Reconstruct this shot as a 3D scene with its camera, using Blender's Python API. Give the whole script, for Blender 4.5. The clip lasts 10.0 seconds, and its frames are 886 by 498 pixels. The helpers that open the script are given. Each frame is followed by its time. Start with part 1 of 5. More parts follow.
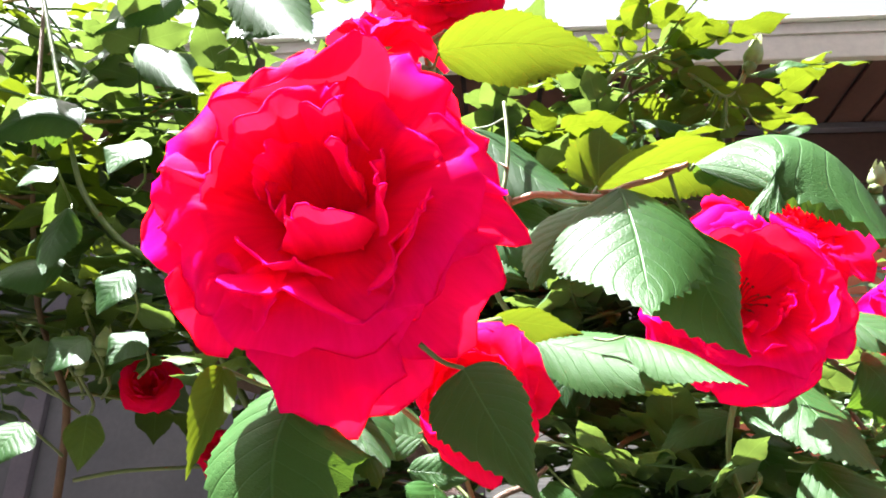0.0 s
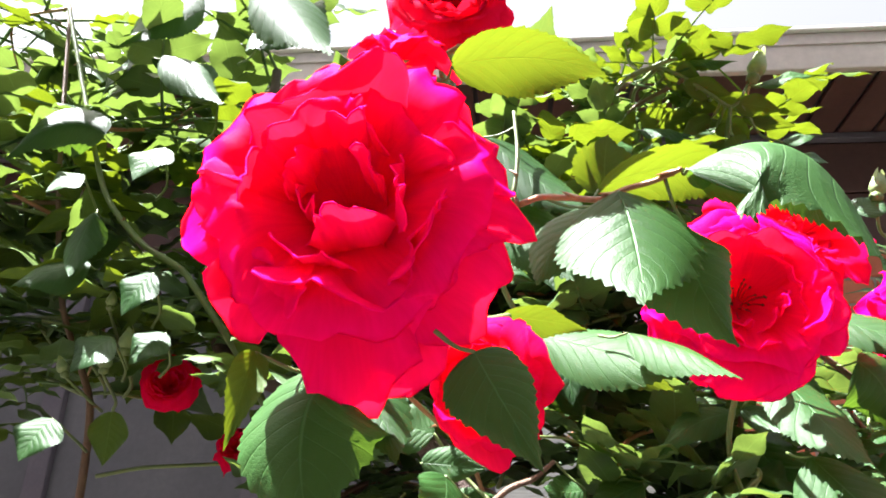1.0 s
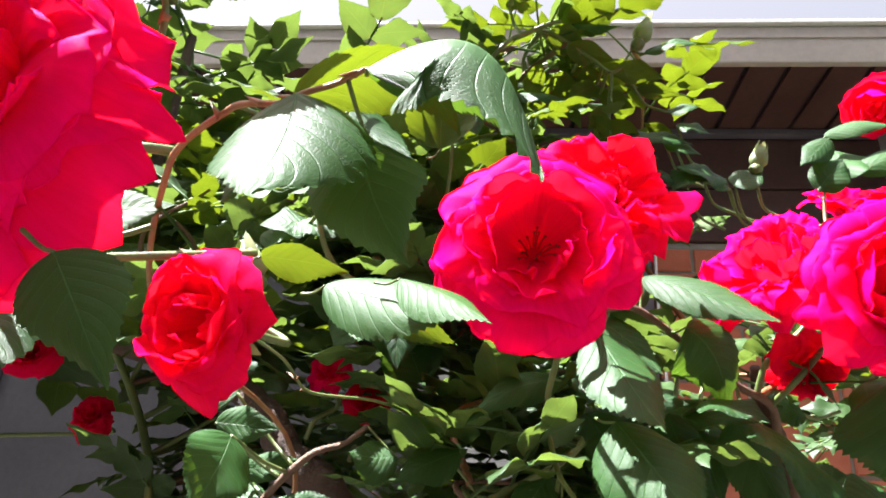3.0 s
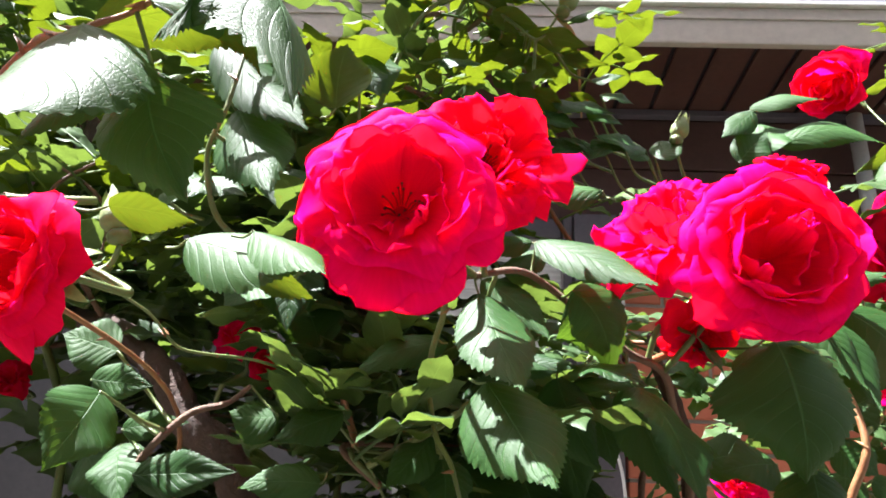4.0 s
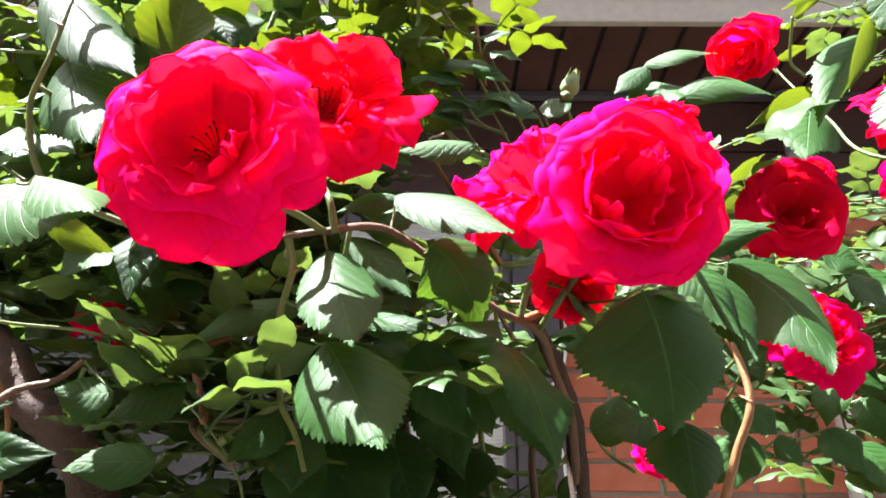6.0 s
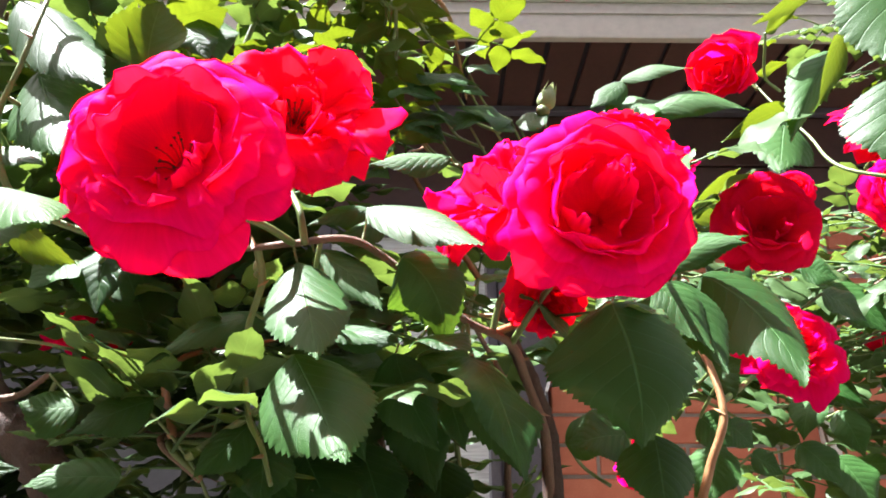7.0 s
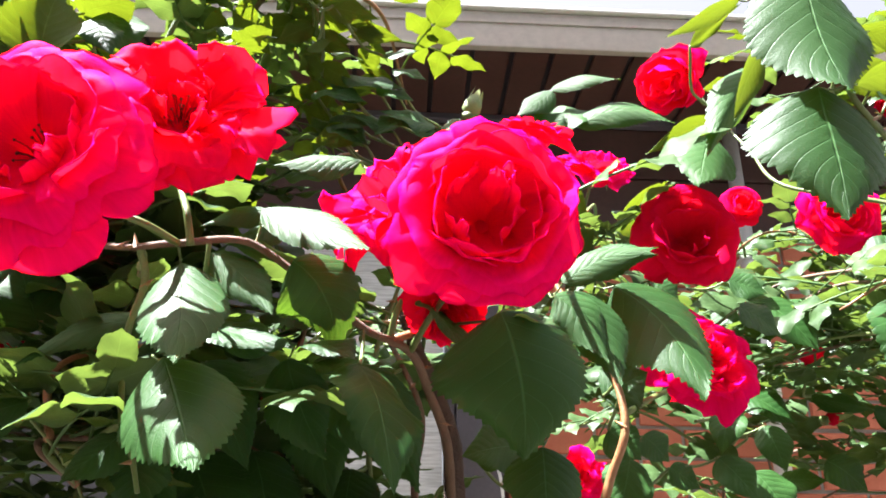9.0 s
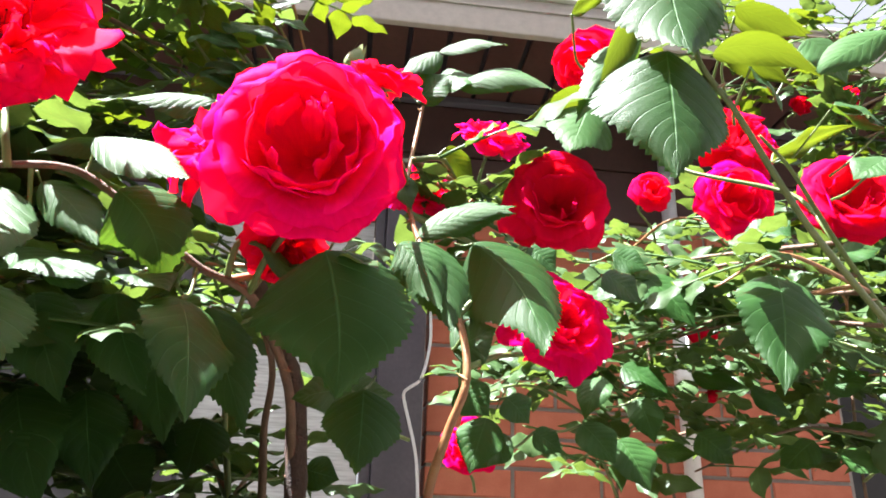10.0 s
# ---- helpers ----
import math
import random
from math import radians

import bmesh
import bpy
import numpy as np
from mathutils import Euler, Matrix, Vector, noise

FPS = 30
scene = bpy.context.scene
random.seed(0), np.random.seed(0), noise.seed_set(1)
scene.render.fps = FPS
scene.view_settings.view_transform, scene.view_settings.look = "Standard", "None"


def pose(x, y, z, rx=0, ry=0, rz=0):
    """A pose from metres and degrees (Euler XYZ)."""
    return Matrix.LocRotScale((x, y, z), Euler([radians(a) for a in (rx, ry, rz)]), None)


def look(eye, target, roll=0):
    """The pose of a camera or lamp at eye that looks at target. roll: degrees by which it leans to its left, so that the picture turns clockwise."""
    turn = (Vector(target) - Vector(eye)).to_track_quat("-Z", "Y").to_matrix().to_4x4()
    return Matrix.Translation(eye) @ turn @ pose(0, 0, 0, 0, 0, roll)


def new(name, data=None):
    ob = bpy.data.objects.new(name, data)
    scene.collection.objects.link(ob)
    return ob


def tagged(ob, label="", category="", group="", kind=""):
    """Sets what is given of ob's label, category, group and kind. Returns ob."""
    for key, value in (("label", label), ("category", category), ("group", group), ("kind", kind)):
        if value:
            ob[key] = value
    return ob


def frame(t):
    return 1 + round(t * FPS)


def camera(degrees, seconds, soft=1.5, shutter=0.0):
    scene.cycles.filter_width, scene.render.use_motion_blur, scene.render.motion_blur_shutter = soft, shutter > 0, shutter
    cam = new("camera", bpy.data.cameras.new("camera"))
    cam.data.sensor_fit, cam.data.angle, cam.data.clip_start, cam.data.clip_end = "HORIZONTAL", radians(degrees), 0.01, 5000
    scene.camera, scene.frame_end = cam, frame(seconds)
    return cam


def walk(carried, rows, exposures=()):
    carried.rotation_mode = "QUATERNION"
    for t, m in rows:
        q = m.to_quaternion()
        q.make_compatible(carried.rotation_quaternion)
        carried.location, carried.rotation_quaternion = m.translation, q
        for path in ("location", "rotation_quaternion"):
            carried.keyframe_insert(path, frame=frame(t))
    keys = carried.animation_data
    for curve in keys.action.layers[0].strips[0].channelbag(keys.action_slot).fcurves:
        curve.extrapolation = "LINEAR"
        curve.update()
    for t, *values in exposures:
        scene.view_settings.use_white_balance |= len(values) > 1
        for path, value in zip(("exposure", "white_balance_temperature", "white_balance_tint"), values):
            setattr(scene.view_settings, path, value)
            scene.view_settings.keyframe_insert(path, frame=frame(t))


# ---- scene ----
cam = camera(62.0, 10.0, soft=1.8)
PATH = [
    (0, (0.033, -0.094, 1.476), (-0.13, 1.746, 2.241), 1.1),
    (0.5, (0.028, -0.109, 1.467), (-0.149, 1.719, 2.258), 1.2),
    (1, (0.034, -0.112, 1.464), (-0.158, 1.716, 2.251), 1.7),
    (1.5, (0.042, -0.121, 1.468), (-0.154, 1.718, 2.228), 1.5),
    (2, (0.067, -0.099, 1.453), (-0.114, 1.724, 2.256), 1.4),
    (2.5, (0.1, -0.09, 1.467), (-0.049, 1.748, 2.24), 1.7),
    (2.7, (0.114, -0.078, 1.462), (-0.035, 1.755, 2.248), 2.2),
    (3.8, (0.186, -0.058, 1.447), (0.049, 1.795, 2.188), 3.5),
    (4, (0.196, -0.054, 1.447), (0.076, 1.803, 2.183), 3.3),
    (4.5, (0.22, -0.042, 1.438), (0.134, 1.817, 2.17), 2.2),
    (5, (0.231, -0.027, 1.435), (0.188, 1.833, 2.167), 1.5),
    (5.5, (0.24, -0.023, 1.433), (0.233, 1.832, 2.182), 1.3),
    (5.7, (0.247, -0.019, 1.439), (0.228, 1.847, 2.156), 0.6),
    (6.8, (0.263, -0.013, 1.438), (0.288, 1.836, 2.202), -0.2),
    (7, (0.265, -0.014, 1.438), (0.286, 1.835, 2.201), -0.0),
    (7.5, (0.269, -0.011, 1.439), (0.289, 1.837, 2.204), -0.1),
    (8, (0.275, -0.008, 1.44), (0.302, 1.835, 2.216), -0.4),
    (8.5, (0.278, -0.013, 1.449), (0.314, 1.826, 2.233), -0.2),
    (9, (0.311, -0.008, 1.44), (0.393, 1.831, 2.222), 0.7),
    (9.5, (0.35, 0.002, 1.432), (0.497, 1.846, 2.192), 1.9),
    (10, (0.377, -0.002, 1.42), (0.586, 1.839, 2.174), 2.0),
]
EXPOSURE = [(0.0, 3.52, 6060, 14), (1.5, 3.33, 6060, 14), (2.7, 3.15, 6060, 14), (4.0, 3.03, 6060, 14), (5.5, 3.22, 6060, 14), (7.5, 3.32, 6060, 14), (10.0, 3.38, 6060, 13)]
walk(cam, [(t, look(eye, target, roll)) for t, eye, target, roll in PATH], EXPOSURE)

# ---- light ----
SUN_ELEVATION, SUN_AZIMUTH = 66.0, -102.0   # degrees; azimuth from +y towards +x
world = bpy.data.worlds.new("world")
scene.world = world
world.use_nodes = True
wn = world.node_tree.nodes
sky = wn.new("ShaderNodeTexSky")
sky.sky_type = "NISHITA"
sky.sun_disc = False
sky.sun_elevation = radians(SUN_ELEVATION)
sky.sun_rotation = radians(SUN_AZIMUTH)
sky.dust_density = 10.0
sky.air_density = 0.4
sky.ozone_density = 0.1
wn["Background"].inputs["Strength"].default_value = 0.046
haze = wn.new("ShaderNodeMix")   # an even white summer haze over the blue
haze.data_type = "RGBA"
haze.inputs[0].default_value = 0.5
haze.inputs[7].default_value = (2.7, 2.65, 2.55, 1)
world.node_tree.links.new(sky.outputs["Color"], haze.inputs[6])
world.node_tree.links.new(haze.outputs[2], wn["Background"].inputs["Color"])
sun_data = bpy.data.lights.new("sun", "SUN")
sun_data.energy, sun_data.angle, sun_data.color = 5.0, radians(0.53), (1.0, 0.965, 0.92)
sun = new("sun", sun_data)
_se, _sa = radians(SUN_ELEVATION), radians(SUN_AZIMUTH)
SUN_DIR = Vector((math.sin(_sa) * math.cos(_se), math.cos(_sa) * math.cos(_se), math.sin(_se)))
sun.matrix_world = look(SUN_DIR * 20, (0, 0, 0))


# ---- materials ----
class Mat:
    """A small wrapper round a node tree."""

    def __init__(self, name):
        self.m = bpy.data.materials.new(name)
        self.m.use_nodes = True
        self.t = self.m.node_tree
        self.t.nodes.clear()
        self.out = self.t.nodes.new("ShaderNodeOutputMaterial")

    def n(self, kind, **props):
        node = self.t.nodes.new("ShaderNode" + kind)
        if "operation" in props:
            node.operation = props["operation"]
        if "blend_type" in props:
            node.data_type, node.blend_type = props["data_type"], props["blend_type"]
        if "feature" in props:
            node.feature = props["feature"]
        if "use_clamp" in props:
            node.use_clamp = props["use_clamp"]
        return node

    def link(self, a, b):
        self.t.links.new(a, b)

    def put(self, socket, v):
        if isinstance(v, (int, float)):
            socket.default_value = v
        elif isinstance(v, tuple):
            socket.default_value = (*v, 1) if len(v) == 3 and socket.type == "RGBA" else v
        else:
            self.link(v, socket)

    def math(self, op, a, b=0.0, clamp=False):
        node = self.n("Math", operation=op, use_clamp=clamp)
        self.put(node.inputs[0], a)
        self.put(node.inputs[1], b)
        return node.outputs[0]

    def mix(self, fac, a, b, blend="MIX"):
        node = self.n("Mix", data_type="RGBA", blend_type=blend)
        self.put(node.inputs[0], fac)
        self.put(node.inputs[6], a)
        self.put(node.inputs[7], b)
        return node.outputs[2]

    def ramp(self, fac, stops):
        node = self.n("ValToRGB")
        els = node.color_ramp.elements
        while len(els) < len(stops):
            els.new(0.5)
        for e, (p, c) in zip(els, stops):
            e.position, e.color = p, (*c, 1) if len(c) == 3 else c
        self.put(node.inputs[0], fac)
        return node.outputs[0]

    def noise(self, vec, scale, detail=4.0, rough=0.55):
        node = self.n("TexNoise")
        if vec is not None:
            self.link(vec, node.inputs["Vector"])
        node.inputs["Scale"].default_value = scale
        node.inputs["Detail"].default_value = detail
        node.inputs["Roughness"].default_value = rough
        return node.outputs["Fac"]

    def coord(self, which="Object"):
        return self.n("TexCoord").outputs[which]

    def bump(self, height, strength, distance):
        node = self.n("Bump")
        node.inputs["Strength"].default_value = strength
        node.inputs["Distance"].default_value = distance
        self.put(node.inputs["Height"], height)
        return node.outputs["Normal"]

    def bsdf(self, color, rough, normal=None, **extra):
        node = self.n("BsdfPrincipled")
        self.put(node.inputs["Base Color"], color)
        self.put(node.inputs["Roughness"], rough)
        if normal is not None:
            self.link(normal, node.inputs["Normal"])
        for k, v in extra.items():
            self.put(node.inputs[k.replace("_", " ")], v)
        return node

    def finish(self, shader):
        self.link(shader, self.out.inputs["Surface"])
        return self.m


def range_map(mat, v, a, b, c, d):
    node = mat.n("MapRange")
    mat.put(node.inputs[0], v)
    for i, x in enumerate((a, b, c, d)):
        node.inputs[i + 1].default_value = x
    return node.outputs[0]


def leaf_material(name, dark, light, glow, gloss=0.38, glow_share=0.36, islands=False, relief=0.55):
    """A waxy leaf: midrib and side veins from the leaf's own map, light that shines through it, and a duller underside by its grain."""
    mat = Mat(name)
    uv = mat.n("SeparateXYZ")
    mat.link(mat.coord("UV"), uv.inputs[0])
    u, v = uv.outputs[0], uv.outputs[1]
    off = mat.math("ABSOLUTE", mat.math("SUBTRACT", u, 0.5))
    rib = range_map(mat, off, 0.004, 0.013, 1.0, 0.0)
    slant = mat.math("SUBTRACT", mat.math("MULTIPLY", v, 8.0), mat.math("MULTIPLY", off, 4.4))
    line = mat.math("ABSOLUTE", mat.math("SUBTRACT", mat.math("FRACT", slant), 0.5))
    side = range_map(mat, line, 0.0, 0.05, 1.0, 0.0)
    puff = range_map(mat, line, 0.0, 0.5, 0.0, 1.0)
    vor = mat.n("TexVoronoi", feature="DISTANCE_TO_EDGE")
    stretch = mat.n("Mapping")
    stretch.inputs["Scale"].default_value = (34, 46, 1)
    mat.link(mat.coord("UV"), stretch.inputs["Vector"])
    mat.link(stretch.outputs[0], vor.inputs["Vector"])
    vor.inputs["Scale"].default_value = 1.0
    net = range_map(mat, vor.outputs["Distance"], 0.0, 0.12, 1.0, 0.0)
    rnd = mat.n("NewGeometry").outputs["Random Per Island"] if islands else mat.n("ObjectInfo").outputs["Random"]
    pos = mat.coord("Object")
    stain = mat.noise(pos, 3.1, 5.0, 0.6)
    grain = mat.noise(pos, 60.0, 3.0)
    base = mat.mix(mat.math("MULTIPLY", rnd, 0.85), dark, light)
    base = mat.mix(range_map(mat, stain, 0.4, 0.75, 0.0, 0.45), base, light)
    base = mat.mix(mat.math("MULTIPLY", net, 0.18), base, light)
    veins = mat.math("MAXIMUM", rib, mat.math("MULTIPLY", side, 0.4), True)
    pale = tuple(min(1.0, c * 2.2 + 0.02) for c in light)
    base = mat.mix(mat.math("MULTIPLY", veins, 0.45), base, pale)
    spots = range_map(mat, mat.noise(pos, 17.0, 2.0), 0.76, 0.8, 0.0, 0.35)
    base = mat.mix(spots, base, (0.16, 0.11, 0.04))
    height = mat.math("ADD", mat.math("MULTIPLY", veins, -0.9), mat.math("MULTIPLY", puff, 0.5))
    height = mat.math("ADD", height, mat.math("MULTIPLY", net, -0.12))
    height = mat.math("ADD", height, mat.math("MULTIPLY", grain, 0.08))
    normal = mat.bump(height, relief, 0.0009)
    rough = mat.math("ADD", range_map(mat, stain, 0.3, 0.7, gloss, gloss + 0.16), mat.math("MULTIPLY", rnd, 0.08))
    surf = mat.bsdf(base, rough, normal, Specular_IOR_Level=0.21)
    through_leaf = mat.n("BsdfTranslucent")
    tint = mat.mix(mat.math("MULTIPLY", rnd, 0.7), glow, tuple(c * 0.55 for c in glow))
    tint = mat.mix(mat.math("MULTIPLY", mat.math("MAXIMUM", veins, mat.math("MULTIPLY", net, 0.55)), 0.6), tint, tuple(c * 0.5 for c in glow))
    mat.link(tint, through_leaf.inputs["Color"])
    mat.link(normal, through_leaf.inputs["Normal"])
    both = mat.n("MixShader")
    both.inputs[0].default_value = glow_share
    mat.link(surf.outputs[0], both.inputs[1])
    mat.link(through_leaf.outputs[0], both.inputs[2])
    return mat.finish(both.outputs[0])


def petal_material(name, color, glow, share=0.45):
    """A velvety petal with fine lengthwise ribs that lets red light through; a sunlit magenta is painted along its rim.
    """
    mat = Mat(name)
    uv = mat.n("SeparateXYZ")
    mat.link(mat.coord("UV"), uv.inputs[0])
    u, v = uv.outputs[0], uv.outputs[1]
    pos = mat.coord("Object")
    wave = mat.n("Mapping")
    wave.inputs["Scale"].default_value = (26, 2.2, 1)
    mat.link(mat.coord("UV"), wave.inputs["Vector"])
    ribs = mat.noise(wave.outputs[0], 1.0, 4.0, 0.6)
    blot = mat.noise(pos, 55.0, 4.0)
    rnd = mat.n("ObjectInfo").outputs["Random"]
    base = mat.mix(range_map(mat, ribs, 0.35, 0.7, 0.0, 0.35), color, tuple(c * 0.72 for c in color))
    base = mat.mix(range_map(mat, blot, 0.45, 0.8, 0.0, 0.3), base, (min(1, color[0] * 1.1), color[1] * 2.2, color[2] * 1.3))
    base = mat.mix(mat.math("MULTIPLY", rnd, 0.22), base, (color[0] * 0.8, color[1], color[2] * 0.5))
    # magenta towards the rim: sunlight on the petal edge, put into the colour
    base = mat.mix(mat.math("MULTIPLY", range_map(mat, v, 0.6, 1.0, 0.0, 1.0), range_map(mat, ribs, 0.3, 0.7, 1.0, 0.45)), base, (color[0], color[1], min(0.5, color[2] * 2.6)))
    foot = range_map(mat, v, 0.0, 0.22, 0.35, 0.0)
    base = mat.mix(foot, base, (0.5, 0.01, 0.03))
    rough_noise = mat.noise(pos, 900.0, 2.0)
    h = mat.math("ADD", mat.math("MULTIPLY", ribs, 0.8), mat.math("MULTIPLY", rough_noise, 0.2))
    normal = mat.bump(h, 0.35, 0.0007)
    surf = mat.bsdf(base, 0.5, normal, Specular_IOR_Level=0.012, Sheen_Weight=0.25, Sheen_Roughness=0.35)
    surf.inputs["Sheen Tint"].default_value = (1.0, 0.02, 0.75, 1)
    thr = mat.n("BsdfTranslucent")
    mat.link(mat.mix(range_map(mat, ribs, 0.3, 0.75, 0.0, 0.5), glow, tuple(c * 0.7 for c in glow)), thr.inputs["Color"])
    mat.link(normal, thr.inputs["Normal"])
    both = mat.n("MixShader")
    both.inputs[0].default_value = share
    mat.link(surf.outputs[0], both.inputs[1])
    mat.link(thr.outputs[0], both.inputs[2])
    return mat.finish(both.outputs[0])


def surface(name, a, b, scale, rough=0.6, fine=0.0, bump=0.3, depth=0.002, spec=0.5, per_object=0.0, **extra):
    """A plain worn surface: two colours mixed by coarse stains, fine grain in the relief."""
    mat = Mat(name)
    pos = mat.coord("Object")
    coarse = mat.noise(pos, scale, 6.0, 0.62)
    grain = mat.noise(pos, scale * 14 if not fine else fine, 4.0, 0.6)
    col = mat.mix(range_map(mat, coarse, 0.3, 0.72, 0.0, 1.0), a, b)
    col = mat.mix(range_map(mat, grain, 0.35, 0.75, 0.0, 0.4), col, tuple(c * 0.6 for c in a))
    if per_object:
        rnd = mat.n("ObjectInfo").outputs["Random"]
        col = mat.mix(mat.math("MULTIPLY", rnd, per_object), col, tuple(c * 0.45 for c in a))
    r = range_map(mat, coarse, 0.3, 0.7, max(0.05, rough - 0.1), min(1.0, rough + 0.12))
    node = mat.bsdf(col, r, mat.bump(grain, bump, depth), Specular_IOR_Level=spec, **extra)
    return mat.finish(node.outputs[0])


GREEN = leaf_material("leaf_green", (0.007, 0.030, 0.006), (0.030, 0.085, 0.017), (0.16, 0.30, 0.02), gloss=0.36, glow_share=0.2, relief=0.5)
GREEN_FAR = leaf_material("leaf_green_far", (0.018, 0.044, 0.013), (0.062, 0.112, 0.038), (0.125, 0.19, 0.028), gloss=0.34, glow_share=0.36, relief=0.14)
LIME = leaf_material("leaf_lime", (0.05, 0.10, 0.014), (0.085, 0.145, 0.02), (0.115, 0.155, 0.005), gloss=0.45, glow_share=0.42, relief=0.3)
SEPAL = surface("sepal_green", (0.16, 0.22, 0.06), (0.3, 0.34, 0.1), 90.0, 0.5)
BUD_GREEN = surface("bud_green", (0.12, 0.19, 0.06), (0.24, 0.28, 0.11), 120.0, 0.5)
STEM_GREEN = surface("stem_green", (0.07, 0.12, 0.03), (0.15, 0.18, 0.05), 70.0, 0.42)
STEM_RED = surface("stem_red", (0.2, 0.07, 0.03), (0.3, 0.17, 0.06), 70.0, 0.45)
STEM_BROWN = surface("stem_brown", (0.09, 0.05, 0.03), (0.2, 0.12, 0.07), 60.0, 0.7, bump=0.7)
BARK = surface("bark", (0.055, 0.03, 0.022), (0.13, 0.08, 0.055), 45.0, 0.85, bump=1.0, depth=0.006)
RED = petal_material("petal_red", (0.92, 0.002, 0.085), (0.98, 0.004, 0.014), 0.5)
SCARLET = petal_material("petal_scarlet", (0.9, 0.003, 0.05), (0.98, 0.005, 0.01), 0.52)
# darker copy of the petal red, with shade put in; red buds share it
RED_SHADED = petal_material("petal_red_shaded", (0.72, 0.003, 0.03), (0.85, 0.004, 0.012), 0.45)
STAMEN = surface("stamen", (0.05, 0.02, 0.006), (0.14, 0.06, 0.014), 300.0, 0.7)
FASCIA = surface("fascia_paint", (0.42, 0.38, 0.34), (0.48, 0.44, 0.395), 2.2, 0.55, fine=40.0, bump=0.12, depth=0.001)
ROOF_EDGE = surface("roof_edge", (0.66, 0.65, 0.63), (0.74, 0.73, 0.71), 5.0, 0.4, bump=0.1)
SOFFIT = surface("soffit_wood", (0.05, 0.02, 0.016), (0.085, 0.036, 0.027), 6.0, 0.6, fine=70.0, bump=0.4)
SOFFIT_GAP = surface("soffit_gap", (0.016, 0.014, 0.022), (0.026, 0.02, 0.028), 9.0, 0.7)
HEADER = surface("header_wood", (0.045, 0.019, 0.017), (0.075, 0.033, 0.027), 5.0, 0.65, fine=60.0)
BRICK = surface("brick", (0.5, 0.165, 0.1), (0.4, 0.12, 0.072), 16.0, 0.85, fine=260.0, bump=0.6, depth=0.002, spec=0.25, per_object=0.3)
MORTAR = surface("mortar", (0.22, 0.2, 0.185), (0.33, 0.31, 0.29), 12.0, 0.9, fine=300.0, bump=0.6)
FRAME_GREY = surface("frame_grey", (0.062, 0.055, 0.072), (0.1, 0.09, 0.11), 7.0, 0.42, bump=0.08)
SLATE_PANEL = surface("slate_panel", (0.055, 0.056, 0.066), (0.085, 0.085, 0.098), 4.0, 0.5, bump=0.15)
PIPE_WHITE = surface("pipe_white", (0.72, 0.72, 0.72), (0.6, 0.6, 0.61), 9.0, 0.35, bump=0.06)
CORD = surface("cord_white", (0.7, 0.7, 0.72), (0.56, 0.56, 0.58), 40.0, 0.5)
RECESS_SHADE = surface("recess_shade", (0.012, 0.011, 0.012), (0.022, 0.02, 0.02), 5.0, 0.6)
EARTH = surface("earth", (0.06, 0.05, 0.04), (0.1, 0.085, 0.065), 1.3, 0.9, fine=30.0, bump=0.8, depth=0.01)


def frosted_glass():
    """White ribbed privacy glass."""
    mat = Mat("frosted_glass")
    pos = mat.coord("Object")
    m = mat.n("Mapping")
    m.inputs["Scale"].default_value = (6, 1, 90)
    mat.link(pos, m.inputs["Vector"])
    bands = mat.noise(m.outputs[0], 2.0, 3.0)
    cloud = mat.noise(pos, 3.0, 4.0)
    col = mat.mix(range_map(mat, cloud, 0.3, 0.7, 0.0, 1.0), (0.50, 0.52, 0.54), (0.64, 0.66, 0.67))
    col = mat.mix(range_map(mat, bands, 0.4, 0.65, 0.0, 0.7), col, (0.3, 0.31, 0.33))
    node = mat.bsdf(col, 0.28, mat.bump(bands, 0.5, 0.004), Specular_IOR_Level=0.45)
    return mat.finish(node.outputs[0])


GLASS = frosted_glass()


# ---- mesh tools ----
def mesh_of(bm, name, material, smooth=True):
    me = bpy.data.meshes.new(name)
    bm.to_mesh(me)
    bm.free()
    for p in me.polygons:
        p.use_smooth = smooth
    me.materials.append(material)
    return me


def part(name, bm, material, parent, label="", smooth=True):
    """One mesh object made from a bmesh, under its thing."""
    ob = new(name, mesh_of(bm, name, material, smooth))
    ob.parent = parent
    if label:
        tagged(ob, label)
    return ob


def share(name, me, parent, m, label=""):
    ob = new(name, me)
    ob.parent = parent
    ob.matrix_basis = m
    if label:
        tagged(ob, label)
    return ob


def empty_thing(name, place, label, category, group="", kind=""):
    ob = new(name)
    ob.empty_display_size = 0.02
    ob.matrix_basis = Matrix.Translation(place)
    return tagged(ob, label, category, group, kind)


def box(bm, x0, x1, y0, y1, z0, z1, bevel=0.0):
    made = bmesh.ops.create_cube(bm, size=1.0, matrix=Matrix.Translation(((x0 + x1) / 2, (y0 + y1) / 2, (z0 + z1) / 2)) @ Matrix.Diagonal((x1 - x0, y1 - y0, z1 - z0, 1)))
    if bevel:
        edges = list({e for v in made["verts"] for e in v.link_edges})
        bmesh.ops.bevel(bm, geom=edges, offset=bevel, segments=2, affect="EDGES", profile=0.6)


